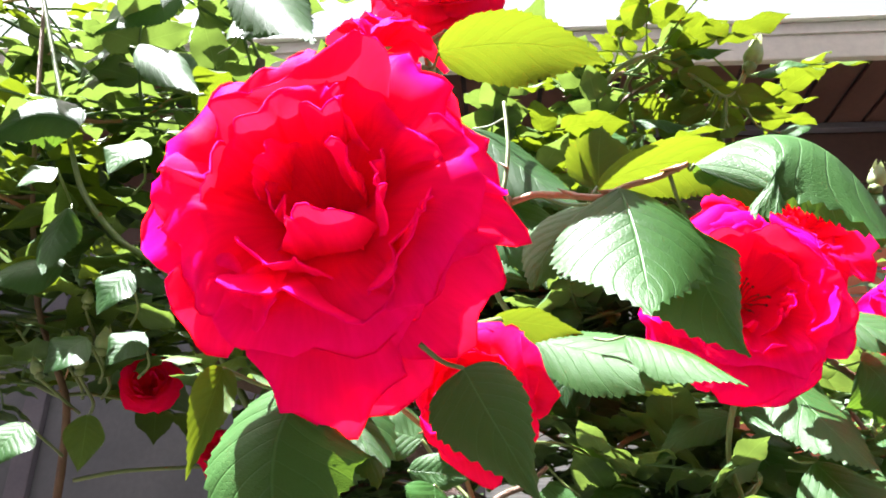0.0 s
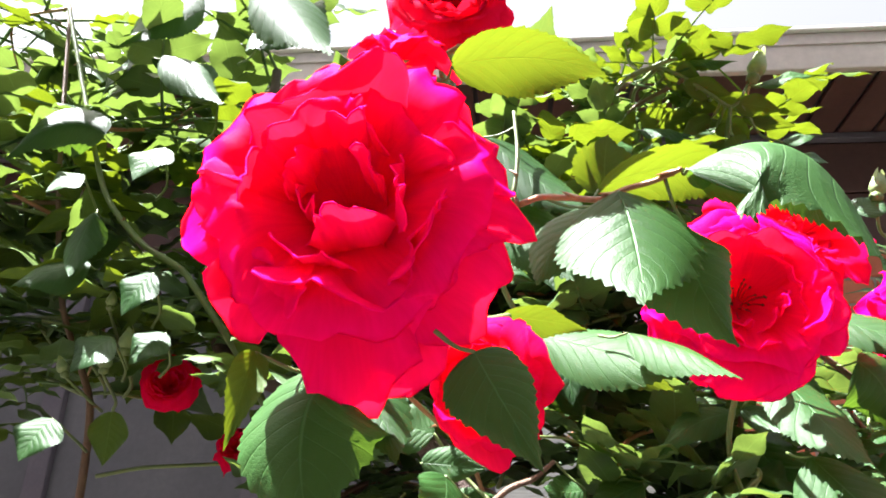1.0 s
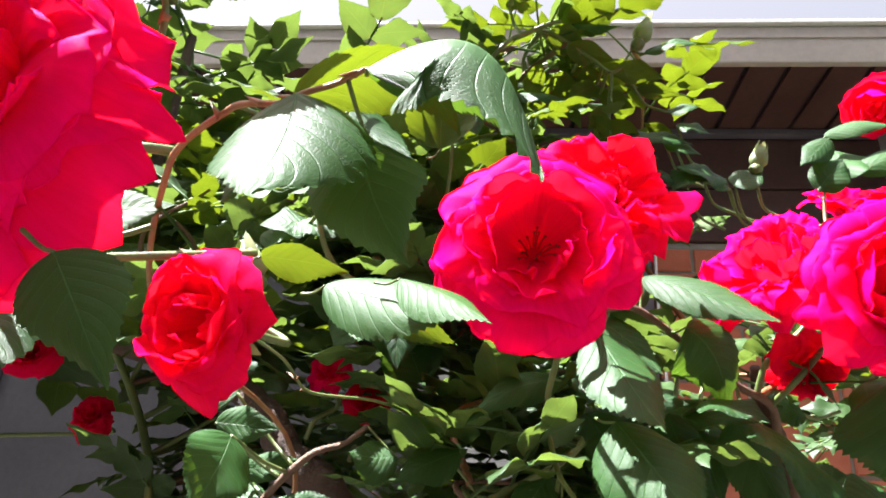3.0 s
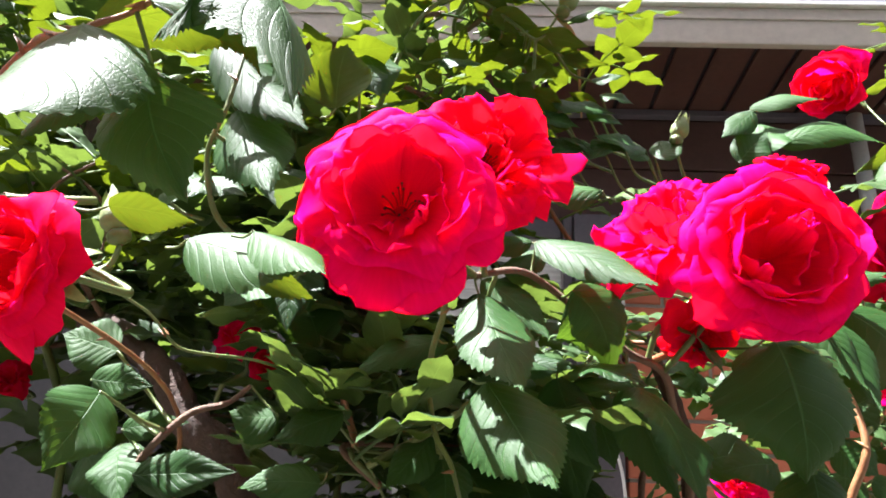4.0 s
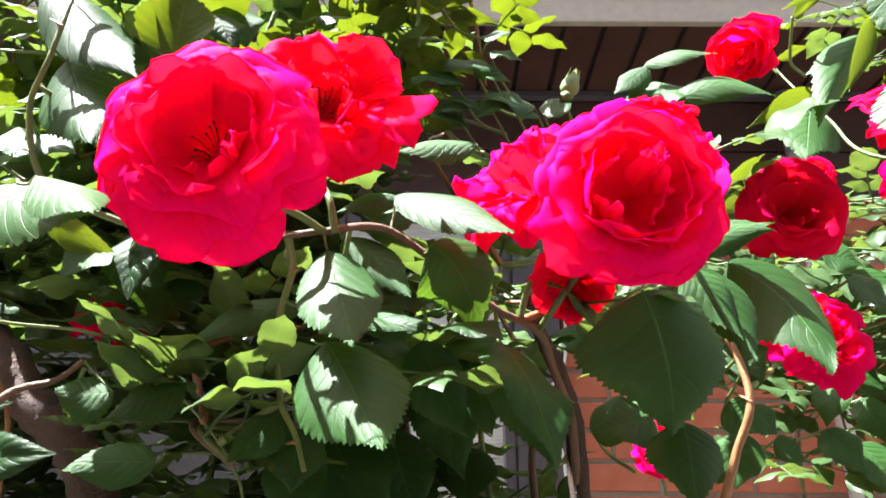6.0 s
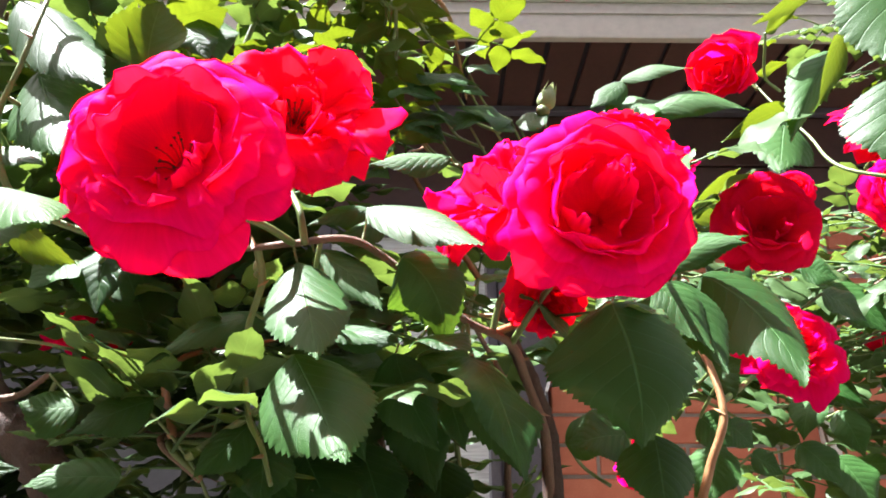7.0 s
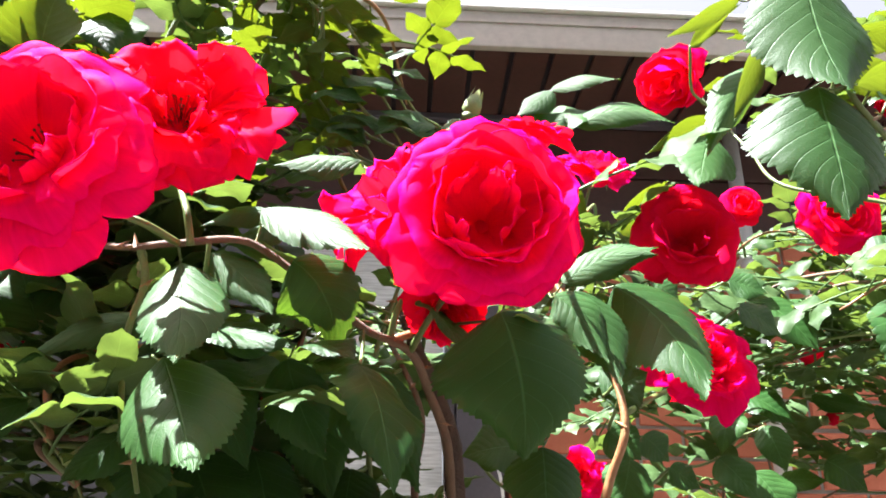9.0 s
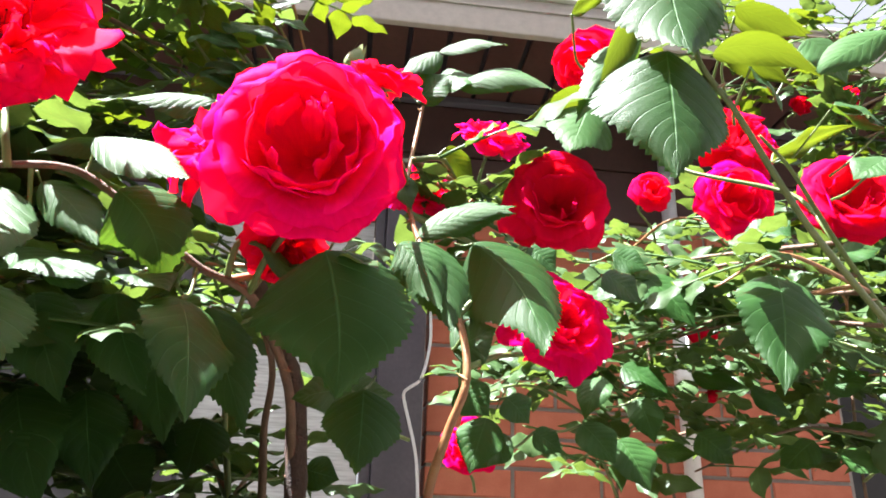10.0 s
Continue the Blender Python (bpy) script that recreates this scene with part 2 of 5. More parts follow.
def catmull(points, per=8):
    """A smooth line through the points; tangents are bounded by the shorter neighbour, so that it never loops."""
    p = [Vector(q) for q in points]
    slopes = []
    for k in range(len(p)):
        a, c = p[max(0, k - 1)], p[min(len(p) - 1, k + 1)]
        d = c - a
        near_by = min([(p[k] - q).length for q in (a, c) if (p[k] - q).length > 1e-9] or [0.0])
        slopes.append(d.normalized() * near_by if d.length > 1e-9 else Vector())
    line = []
    for k in range(len(p) - 1):
        for i in range(per):
            s = i / per
            h1, h2 = 2 * s ** 3 - 3 * s * s + 1, s ** 3 - 2 * s * s + s
            h3, h4 = -2 * s ** 3 + 3 * s * s, s ** 3 - s * s
            line.append(p[k] * h1 + slopes[k] * h2 + p[k + 1] * h3 + slopes[k + 1] * h4)
    line.append(p[-1])
    return line


def tube(bm, line, r0, r1, sides=7, rough=0.0, rng=None):
    """A tapered round stem along a line."""
    rings, up = [], Vector((0.3, 0.2, 1)).normalized()
    n = len(line)
    for i, p in enumerate(line):
        d = (line[min(i + 1, n - 1)] - line[max(i - 1, 0)]).normalized()
        a = d.cross(up if abs(d.dot(up)) < 0.95 else Vector((1, 0, 0))).normalized()
        b = d.cross(a)
        r = r0 + (r1 - r0) * i / max(1, n - 1)
        ring = []
        for k in range(sides):
            g = 2 * math.pi * k / sides
            w = r * (1 + (rng.uniform(-rough, rough) if rough else 0))
            ring.append(bm.verts.new(p + a * (w * math.cos(g)) + b * (w * math.sin(g))))
        rings.append(ring)
    for q, w in zip(rings, rings[1:]):
        for k in range(sides):
            bm.faces.new((q[k], q[(k + 1) % sides], w[(k + 1) % sides], w[k]))
    bm.faces.new(rings[0][::-1])
    bm.faces.new(rings[-1])


def thorn(bm, at, way, size):
    """A small hooked prickle."""
    side = way.cross(Vector((0.2, 1, 0.3))).normalized()
    up = way.cross(side).normalized()
    tip = bm.verts.new(at + way * size - up * size * 0.25)
    ring = [bm.verts.new(at + side * (size * 0.22 * math.cos(g)) + up * (size * 0.5 * math.sin(g))) for g in (0, 1.57, 3.14, 4.71)]
    for a, b in zip(ring, ring[1:] + ring[:1]):
        bm.faces.new((a, b, tip))


# ---- leaves ----
def leaf_width(v):
    """The half-width of an egg-shaped rose leaflet along its length, 0 to 0.5: round foot, widest below the middle, drawn-out tip."""
    if not 0 < v < 1:
        return 0.0
    if v < 0.42:
        return 0.5 * math.sqrt(1 - ((0.42 - v) / 0.42) ** 2)
    u = (v - 0.42) / 0.58
    return 0.5 * (1 - u ** 1.55) * (1 - 0.48 * u * u)


def add_leaflet(bm, uvs, m, bend, fold, wavy, teeth, rows, cols, seed):
    """One leaflet, 1 long and 1 wide before m; sawtooth edges when teeth > 0."""
    rng = random.Random(seed)
    ph, ph2 = rng.uniform(0, 6), rng.uniform(0, 6)
    grid = []
    for i in range(rows + 1):
        v = i / rows
        w = leaf_width(min(max(v, 0.004), 0.997))
        line = []
        for j in range(cols + 1):
            c = 2 * j / cols - 1
            c = math.copysign(1 - (1 - abs(c)) ** 1.6, c)
            ww = w
            push = 0.0
            if teeth and abs(c) > 0.99 and 0.06 < v < 0.97:
                saw = (v * teeth) % 1.0
                ww *= 1 + 0.085 * (saw - 0.4)
                push = 0.014 * (saw - 0.3)
            x = c * ww
            z = bend * 1.1 * v * (1 - v) + fold * abs(x) * (0.25 + 1.1 * v) + wavy * (abs(c) ** 2) * math.sin(v * 11 + ph + (1.6 if c > 0 else 0)) * w
            z += 0.05 * math.sin(v * 5 + ph2) * v * (1 - v) - 0.16 * abs(c) ** 3 * w
            line.append((bm.verts.new(m @ Vector((x, v + push, z))), (0.5 + 0.5 * c, v)))
        grid.append(line)
    for i in range(rows):
        for j in range(cols):
            quad = (grid[i][j], grid[i][j + 1], grid[i + 1][j + 1], grid[i + 1][j])
            f = bm.faces.new([q[0] for q in quad])
            f.smooth = True
            for loop, q in zip(f.loops, quad):
                loop[uvs].uv = q[1]


def leaflet_mesh(name, material, bend, fold, wavy, seed, teeth=20, rows=80, cols=10):
    bm = bmesh.new()
    uvs = bm.loops.layers.uv.new("UVMap")
    add_leaflet(bm, uvs, Matrix.Identity(4), bend, fold, wavy, teeth, rows, cols, seed)
    return mesh_of(bm, name, material)


def compound_mesh(name, material, seed, count=5):
    """A whole rose leaf, 1 long: a stalk with a leaflet at its end and pairs along it."""
    rng = random.Random(seed)
    bm = bmesh.new()
    uvs = bm.loops.layers.uv.new("UVMap")
    droop = rng.uniform(0.1, 0.3)
    at = lambda s: Vector((0.02 * math.sin(4 * s), s, -droop * s * s))
    tube(bm, [at(k / 6 * 0.66) for k in range(7)], 0.012, 0.007, 4)
    for f in bm.faces:
        for loop in f.loops:
            loop[uvs].uv = (0.5, 0.5)
    spots = [(0.64, 0, 0.42)]
    for s, size in ((0.52, 0.36), (0.27, 0.3))[:(count - 1) // 2]:
        spots += [(s, 1, size), (s, -1, size * rng.uniform(0.85, 1.0))]
    for s, sgn, size in spots:
        size *= rng.uniform(0.9, 1.1)
        m = Matrix.Translation(at(s)) @ Euler((radians(rng.uniform(-28, 6)), radians(rng.uniform(-25, 25)), radians(-sgn * rng.uniform(52, 72) + rng.uniform(-6, 6)))).to_matrix().to_4x4()
        m = m @ Matrix.Diagonal((size * rng.uniform(0.56, 0.7), size, size, 1))
        add_leaflet(bm, uvs, m, rng.uniform(0.05, 0.35), rng.uniform(0.0, 0.4), 0.12, 9, 18, 4, rng.random())
    return mesh_of(bm, name, material)


LEAF_SHAPES = [(0.12, 0.16, 0.07), (0.26, 0.2, 0.1), (0.4, 0.14, 0.08), (0.05, 0.3, 0.08), (0.2, -0.08, 0.12), (0.45, 0.12, 0.08), (0.15, 0.6, 0.08)]
LEAF_MESHES = {mat_.name: [leaflet_mesh("leaf", mat_, b, f, w, 3 + i) for i, (b, f, w) in enumerate(LEAF_SHAPES)] for mat_ in (GREEN, LIME)}
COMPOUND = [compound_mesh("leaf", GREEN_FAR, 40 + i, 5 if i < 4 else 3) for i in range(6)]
COMPOUND_LIME = [compound_mesh("leaf", LIME, 60 + i, 5 if i < 2 else 3) for i in range(3)]


def leaf_matrix(base, tip, width, roll, face=(0, -0.75, 0.66)):
    """Base and tip of a leaf; its face looks up and out to the garden, then is turned round its length by roll degrees."""
    base, tip = Vector(base), Vector(tip)
    y = tip - base
    length = y.length
    y.normalize()
    z = Vector(face)
    z = (z - y * z.dot(y))
    z = z.normalized() if z.length > 0.05 else Vector((1, 0, 0))
    z = Matrix.Rotation(radians(roll), 3, y) @ z
    x = y.cross(z)
    rot = Matrix((x, y, z)).transposed().to_4x4()
    return Matrix.Translation(base) @ rot @ Matrix.Diagonal((width, length, length, 1))


def blade_mesh(base, mid, tip, width, roll, fold_l, fold_r, material, seed, face):
    """A single large leaflet, bent along a curve through base, mid and tip; its two halves fold back from the midrib by so many degrees."""
    rng = random.Random(seed)
    b, m, t = Vector(base), Vector(mid), Vector(tip)
    ctrl = m * 2 - (b + t) * 0.5
    length = (m - b).length + (t - m).length
    teeth = max(14, min(26, round(length / 0.0032)))
    rows, cols = teeth * 3, 12
    ph, ph2, wavy = rng.uniform(0, 6), rng.uniform(0, 6), rng.uniform(0.02, 0.05)
    droop = rng.uniform(0.10, 0.26)
    lop = rng.uniform(-0.05, 0.05)
    bm = bmesh.new()
    uvs = bm.loops.layers.uv.new("UVMap")
    grid = []
    for i in range(rows + 1):
        v = i / rows
        c = b * (1 - v) ** 2 + ctrl * (2 * v * (1 - v)) + t * v * v
        along = ((ctrl - b) * (1 - v) + (t - ctrl) * v).normalized()
        up = Vector(face)
        up = (up - along * up.dot(along)).normalized()
        up = Matrix.Rotation(radians(roll), 3, along) @ up
        side = along.cross(up)
        line = []
        for j in range(cols + 1):
            e = 2 * j / cols - 1
            e = math.copysign(1 - (1 - abs(e)) ** 1.5, e)
            w = leaf_width(min(max(v + lop * (1 if e > 0 else -1) * v * (1 - v), 0.003), 0.998)) * width
            push = 0.0
            if abs(e) > 0.99 and 0.07 < v < 0.975:
                saw = (v * teeth + (0.3 if e > 0 else 0) + 1.1 * noise.noise((v * 6, e * 3, seed))) % 1.0
                big = 0.7 + 0.6 * abs(noise.noise((v * 23, e * 5, seed)))
                w += width * 0.052 * (saw - 0.45) * big
                push = length * 0.02 * (saw - 0.3) * big
            fold = radians(fold_r if e > 0 else fold_l)
            off = abs(e) * w
            x = math.copysign(off * math.cos(fold), e)
            z = -off * math.sin(fold) + 0.10 * off * (1 - abs(e))
            z -= droop * w * abs(e) ** 3
            z += wavy * width * abs(e) ** 2 * math.sin(v * 9 + ph + (1.7 if e > 0 else 0)) * min(1, 3 * v)
            z += 0.016 * width * math.sin(v * 50 - abs(e) * 14) * abs(e) * (1 - abs(e) ** 4) * min(1.0, 4 * v * (1 - v))
            z += 0.03 * length * math.sin(v * 5 + ph2) * v * (1 - v)
            line.append((bm.verts.new(c + side * x + up * z + along * push), (0.5 + 0.5 * e, v)))
        grid.append(line)
    for i in range(rows):
        for j in range(cols):
            quad = (grid[i][j], grid[i][j + 1], grid[i + 1][j + 1], grid[i + 1][j])
            f = bm.faces.new([q[0] for q in quad])
            for loop, q in zip(f.loops, quad):
                loop[uvs].uv = q[1]
    return mesh_of(bm, "leaf", material)


class Branch:
    """A rose branch: its stem, and the leaves and stalks that grow from it."""

    def __init__(self, label, points, r0, r1, material, thorns=0, seed=1, name="rose_branch", sides=8, rough=0.03):
        self.line = catmull(points, 9)
        self.ob = empty_thing(name, self.line[0], label, "rose branch", "canes of the rose bush")
        self.inv = Matrix.Translation(-self.line[0])
        self.rng = random.Random(seed)
        self.count = 0
        bm = bmesh.new()
        tube(bm, [self.inv @ p for p in self.line], r0, r1, sides, rough, self.rng)
        part("stem", bm, material, self.ob)
        for _ in range(thorns):
            i = self.rng.randrange(2, len(self.line) - 2)
            way = Vector((self.rng.uniform(-1, 1), self.rng.uniform(-1, 0.4), self.rng.uniform(-0.3, 0.5))).normalized()
            bm = bmesh.new()
            thorn(bm, self.inv @ self.line[i], way, r0 * 0.6 + 0.0055)
            part("thorn", bm, STEM_RED, self.ob)

    def nearest(self, p):
        return min(self.line, key=lambda q: (q - Vector(p)).length)

    def stalk(self, p, r=0.0011, material=None):
        """A leaf stalk from the stem to p."""
        p = Vector(p)
        q = self.nearest(p)
        d = p - q
        if d.length < 0.004:
            return
        if d.length > 0.06:
            q = p - d.normalized() * 0.045 + Vector((0, 0.04, -0.012))
            d = p - q
        mid = q + d * 0.55 + Vector((0, 0.22 * d.length, -0.06 * d.length))
        bm = bmesh.new()
        tube(bm, [self.inv @ w for w in catmull([q, mid, p], 5)], r * 1.3, r, 6)
        part("leaf_stalk", bm, material or STEM_GREEN, self.ob)

    def leaf(self, base, tip, width, roll=0, shape=0, lime=False, hang=False, stalk=True, label=""):
        me = LEAF_MESHES[(LIME if lime else GREEN).name][shape]
        share("leaf", me, self.ob, self.inv @ leaf_matrix(base, tip, width, roll, (0, 0.55, 0.83) if lime else (0, -0.95, 0.25) if hang else (0, -0.75, 0.66)), label)
        if stalk:
            self.stalk(base)

    def blade(self, base, mid, tip, width, roll=0, fold_l=8, fold_r=8, lime=False):
        """A large leaf of its own shape, with its stalk."""
        self.count = self.count + 1
        place = Matrix.Translation(Vector(base))
        here = [Vector(p) - Vector(base) for p in (base, mid, tip)]
        me = blade_mesh(*here, width, roll, fold_l, fold_r, LIME if lime else GREEN, self.count * 7.31 + width * 1000, (0, 0.5, 0.86) if lime else (0, -0.94, 0.34))
        share("leaf", me, self.ob, self.inv @ place)
        p, q = Vector(base), self.nearest(base)
        if (p - q).length > 0.03:
            q = p + ((p - Vector(mid)).normalized() + (q - p).normalized()) * 0.009
        bm = bmesh.new()
        tube(bm, [self.inv @ w for w in catmull([q, (p + q) / 2 + Vector((0, 0.002, -0.001)), p], 4)], 0.0008, 0.0006, 6)
        part("leaf_stalk", bm, STEM_GREEN, self.ob)

    def bud(self, base, tip, r, red=0.0):
        """A closed bud on its stalk, with long sepals."""
        self.stalk(base, 0.0014)
        b, t = Vector(base), Vector(tip)
        m = self.inv @ look(b, t) @ pose(0, 0, 0, 180)
        bud_parts(self.ob, m, (t - b).length, r, red, self.rng)


def lathe(bm, profile, sides=12, m=Matrix.Identity(4)):
    rings = []
    for r, z in profile:
        rings.append([bm.verts.new(m @ Vector((r * math.cos(2 * math.pi * k / sides), r * math.sin(2 * math.pi * k / sides), z))) for k in range(sides)])
    for q, w in zip(rings, rings[1:]):
        for k in range(sides):
            bm.faces.new((q[k], q[(k + 1) % sides], w[(k + 1) % sides], w[k]))
    bm.faces.new(rings[0][::-1])
    bm.faces.new(rings[-1])


def sepal_strip(bm, m, length, width, curl, start=0.35):
    """A narrow pointed sepal that leans out and curls back."""
    rows = []
    for i in range(9):
        v = i / 8
        w = width * (math.sin(math.pi * min(1, 0.25 + 0.75 * v)) ** 0.8) * (1 if v < 0.98 else 0.1)
        a = curl * v
        r, z = length * v * math.sin(start + a), length * v * math.cos(start + a)
        rows.append([bm.verts.new(m @ Vector((r, c * w, z - 0.15 * width * abs(c)))) for c in (-1, 0, 1)])
    for q, w in zip(rows, rows[1:]):
        for k in range(2):
            bm.faces.new((q[k], q[k + 1], w[k + 1], w[k]))


def bud_parts(parent, m, length, r, red, rng):
    bm = bmesh.new()
    lathe(bm, [(r * 0.25, 0), (r * 0.7, length * 0.08), (r * 0.75, length * 0.2), (r * 0.5, length * 0.28)], 10, m)
    hip = part("hip", bm, STEM_GREEN, parent)
    bm = bmesh.new()
    lathe(bm, [(r * 0.55, length * 0.25), (r, length * 0.42), (r * 0.95, length * 0.6), (r * 0.55, length * 0.85), (r * 0.08, length)], 12, m)
    part("bud", bm, RED_SHADED if red else BUD_GREEN, parent)
    for k in range(5):
        bm = bmesh.new()
        sm = m @ Matrix.Translation((0, 0, length * 0.26)) @ pose(0, 0, 0, 0, 0, 72 * k + rng.uniform(-8, 8)) @ Matrix.Translation((r * 0.5, 0, 0))
        sepal_strip(bm, sm, length * rng.uniform(0.75, 0.95), r * 0.45, -0.3 + (0.5 if red else 0.0) + rng.uniform(-0.06, 0.1), 0.22)
        part("sepal", bm, SEPAL, hip)


# ---- roses ----
def petal_mesh(material, phi, span, r_tip, z_tip, belly, z_base, curl, ruffle, seed, n=12, arch=0.0, notch=0.06, jag=False):
    """One petal of a rose of radius 1 that faces +z: it grows from the heart, swells and opens to r_tip, z_tip."""
    rng = random.Random(seed)
    bm = bmesh.new()
    uvs = bm.loops.layers.uv.new("UVMap")
    f1, p1, sd = rng.uniform(2.2, 3.6), rng.uniform(0, 6), rng.uniform(0, 90)
    skew, point, at_u = rng.uniform(-0.06, 0.06), rng.choice((0.0, 0.0, 0.03, 0.1)), rng.uniform(-0.45, 0.45)
    point = rng.choice((0.06, 0.14, 0.2)) if jag else point
    lean, crease = rng.uniform(-0.07, 0.07), rng.uniform(-0.05, 0.1)
    grid = []
    for i in range(n + 1):
        v = i / n
        line = []
        for j in range(n + 1):
            u = 2 * j / n - 1
            reach = 1 - 0.26 * abs(u) ** 3 - notch * math.exp(-((u + at_u) / 0.16) ** 2) + point * math.exp(-((u - at_u) / 0.2) ** 2) + 0.05 * math.sin(f1 * u + p1) + skew * u
            reach += 0.05 * noise.noise((u * 3.2, sd, 0.3)) + 0.012 * noise.noise((u * 8.0, sd, 2.3))
            if reach > 1:
                reach = 1 + (0.2 if jag else 0.09) * math.tanh((reach - 1) / (0.2 if jag else 0.09))
            s = v * reach
            # the line from heart to rim, a quadratic curve
            r = 2 * s * (1 - s) * r_tip * (belly * (1 - arch) + 0.6 * arch) + s * s * r_tip + 0.03 * (1 - s)
            knee = (z_base * 0.75 + z_tip * 0.12) * (1 - arch) + (z_tip + 0.34) * arch
            z = (1 - s) ** 2 * z_base + 2 * s * (1 - s) * knee + s * s * (z_tip + lean)
            e = max(0.0, s - 0.6) / 0.4
            roll = curl * (0.6 + 1.3 * noise.noise((u * 1.4, sd, 7.1)))
            r += roll * 0.13 * e * e
            z -= roll * 0.24 * e * e
            big = noise.noise_vector((u * 1.15 + sd, s * 1.2, sd * 0.7)) * (ruffle * 0.66 * s)
            fine = noise.noise_vector((u * 3.4 + sd, s * 2.0, sd * 1.9)) * (ruffle * 0.42 * s ** 2)
            fine += noise.noise_vector((u * 8.0 + sd, s * 3.0, sd * 1.3)) * (ruffle * 0.16 * s ** 5)
            a = phi + span * u * (0.55 + 0.45 * s ** 0.6)
            r += 0.05 * (u * u) * s - crease * s * math.exp(-(u / 0.25) ** 2) * 0.5
            co = Vector((r * math.cos(a), r * math.sin(a), z)) + big + fine
            line.append((bm.verts.new(co), (0.5 + 0.5 * u, v)))
        grid.append(line)
    # the rim rolls over into a thin lip
    for deg, size in ((40, 0.007), (100, 0.007), (150, 0.006)):
        line = []
        for j in range(n + 1):
            here, under = grid[n][j][0].co, grid[n - 1][j][0].co
            out = (here - under).normalized()
            across = grid[n][min(n, j + 1)][0].co - grid[n][max(0, j - 1)][0].co
            back = out.cross(across).normalized()
            if back.dot(Vector((here.x, here.y, -0.8))) < 0:
                back = -back
            step = out * math.cos(radians(deg)) + back * math.sin(radians(deg))
            line.append((bm.verts.new(grid[-1][j][0].co + step * size), (grid[n][j][1][0], 1.0)))
        grid.append(line)
    for i in range(n + 3):
        for j in range(n):
            quad = (grid[i][j], grid[i][j + 1], grid[i + 1][j + 1], grid[i + 1][j])
            f = bm.faces.new([q[0] for q in quad])
            for loop, q in zip(f.loops, quad):
                loop[uvs].uv = q[1]
    return mesh_of(bm, "petal", material)


# rings of petals from the rim to the heart: count, half-width in degrees, r and z of the rim, belly, curl, ruffle, arch
OPEN = [(5, 50, 1.0, -0.08, 0.95, 0.5, 0.2, 0.95), (5, 52, 0.95, 0.12, 1.0, 0.7, 0.18, 0.9), (5, 52, 0.83, 0.3, 1.05, 0.7, 0.17, 0.7), (4, 58, 0.66, 0.4, 1.1, 0.5, 0.16, 0.4), (4, 54, 0.48, 0.38, 1.15, 0.25, 0.16, 0.1)]
FULL = [(6, 46, 1.02, -0.14, 0.95, 0.6, 0.3, 1.0), (6, 46, 0.98, 0.06, 1.0, 0.8, 0.3, 0.95), (5, 50, 0.88, 0.26, 1.05, 0.9, 0.28, 0.85), (4, 56, 0.74, 0.36, 1.1, 0.7, 0.28, 0.5)]
CUPPED = [(5, 54, 0.98, -0.02, 1.1, 0.6, 0.18, 0.95), (5, 54, 0.93, 0.24, 1.15, 0.9, 0.18, 0.85), (5, 54, 0.78, 0.44, 1.15, 0.8, 0.16, 0.6), (4, 60, 0.62, 0.52, 1.25, 0.35, 0.14, 0.2), (4, 58, 0.5, 0.5, 1.3, 0.1, 0.14, 0.0)]
BLOWN = [(5, 46, 1.04, -0.16, 0.85, 0.8, 0.34, 0.8), (5, 44, 0.98, 0.06, 0.92, 0.9, 0.34, 0.7), (5, 40, 0.84, 0.26, 0.95, 0.9, 0.32, 0.5), (5, 36, 0.64, 0.36, 1.0, 0.6, 0.3, 0.25), (4, 40, 0.42, 0.36, 1.05, 0.3, 0.24, 0.0), (3, 50, 0.24, 0.28, 1.1, 0.0, 0.16, 0.0)]
HALF = [(5, 56, 0.95, 0.5, 1.3, 1.2, 0.3, 0.5), (5, 54, 0.78, 0.78, 1.4, 0.9, 0.26, 0.2), (4, 58, 0.56, 0.95, 1.4, 0.5, 0.22, 0.0), (3, 70, 0.36, 1.0, 1.4, 0.3, 0.18, 0.0), (3, 70, 0.2, 0.98, 1.4, 0.1, 0.14, 0.0)]
SHAPES = {"open": OPEN, "full": FULL, "cupped": CUPPED, "blown": BLOWN, "half": HALF}
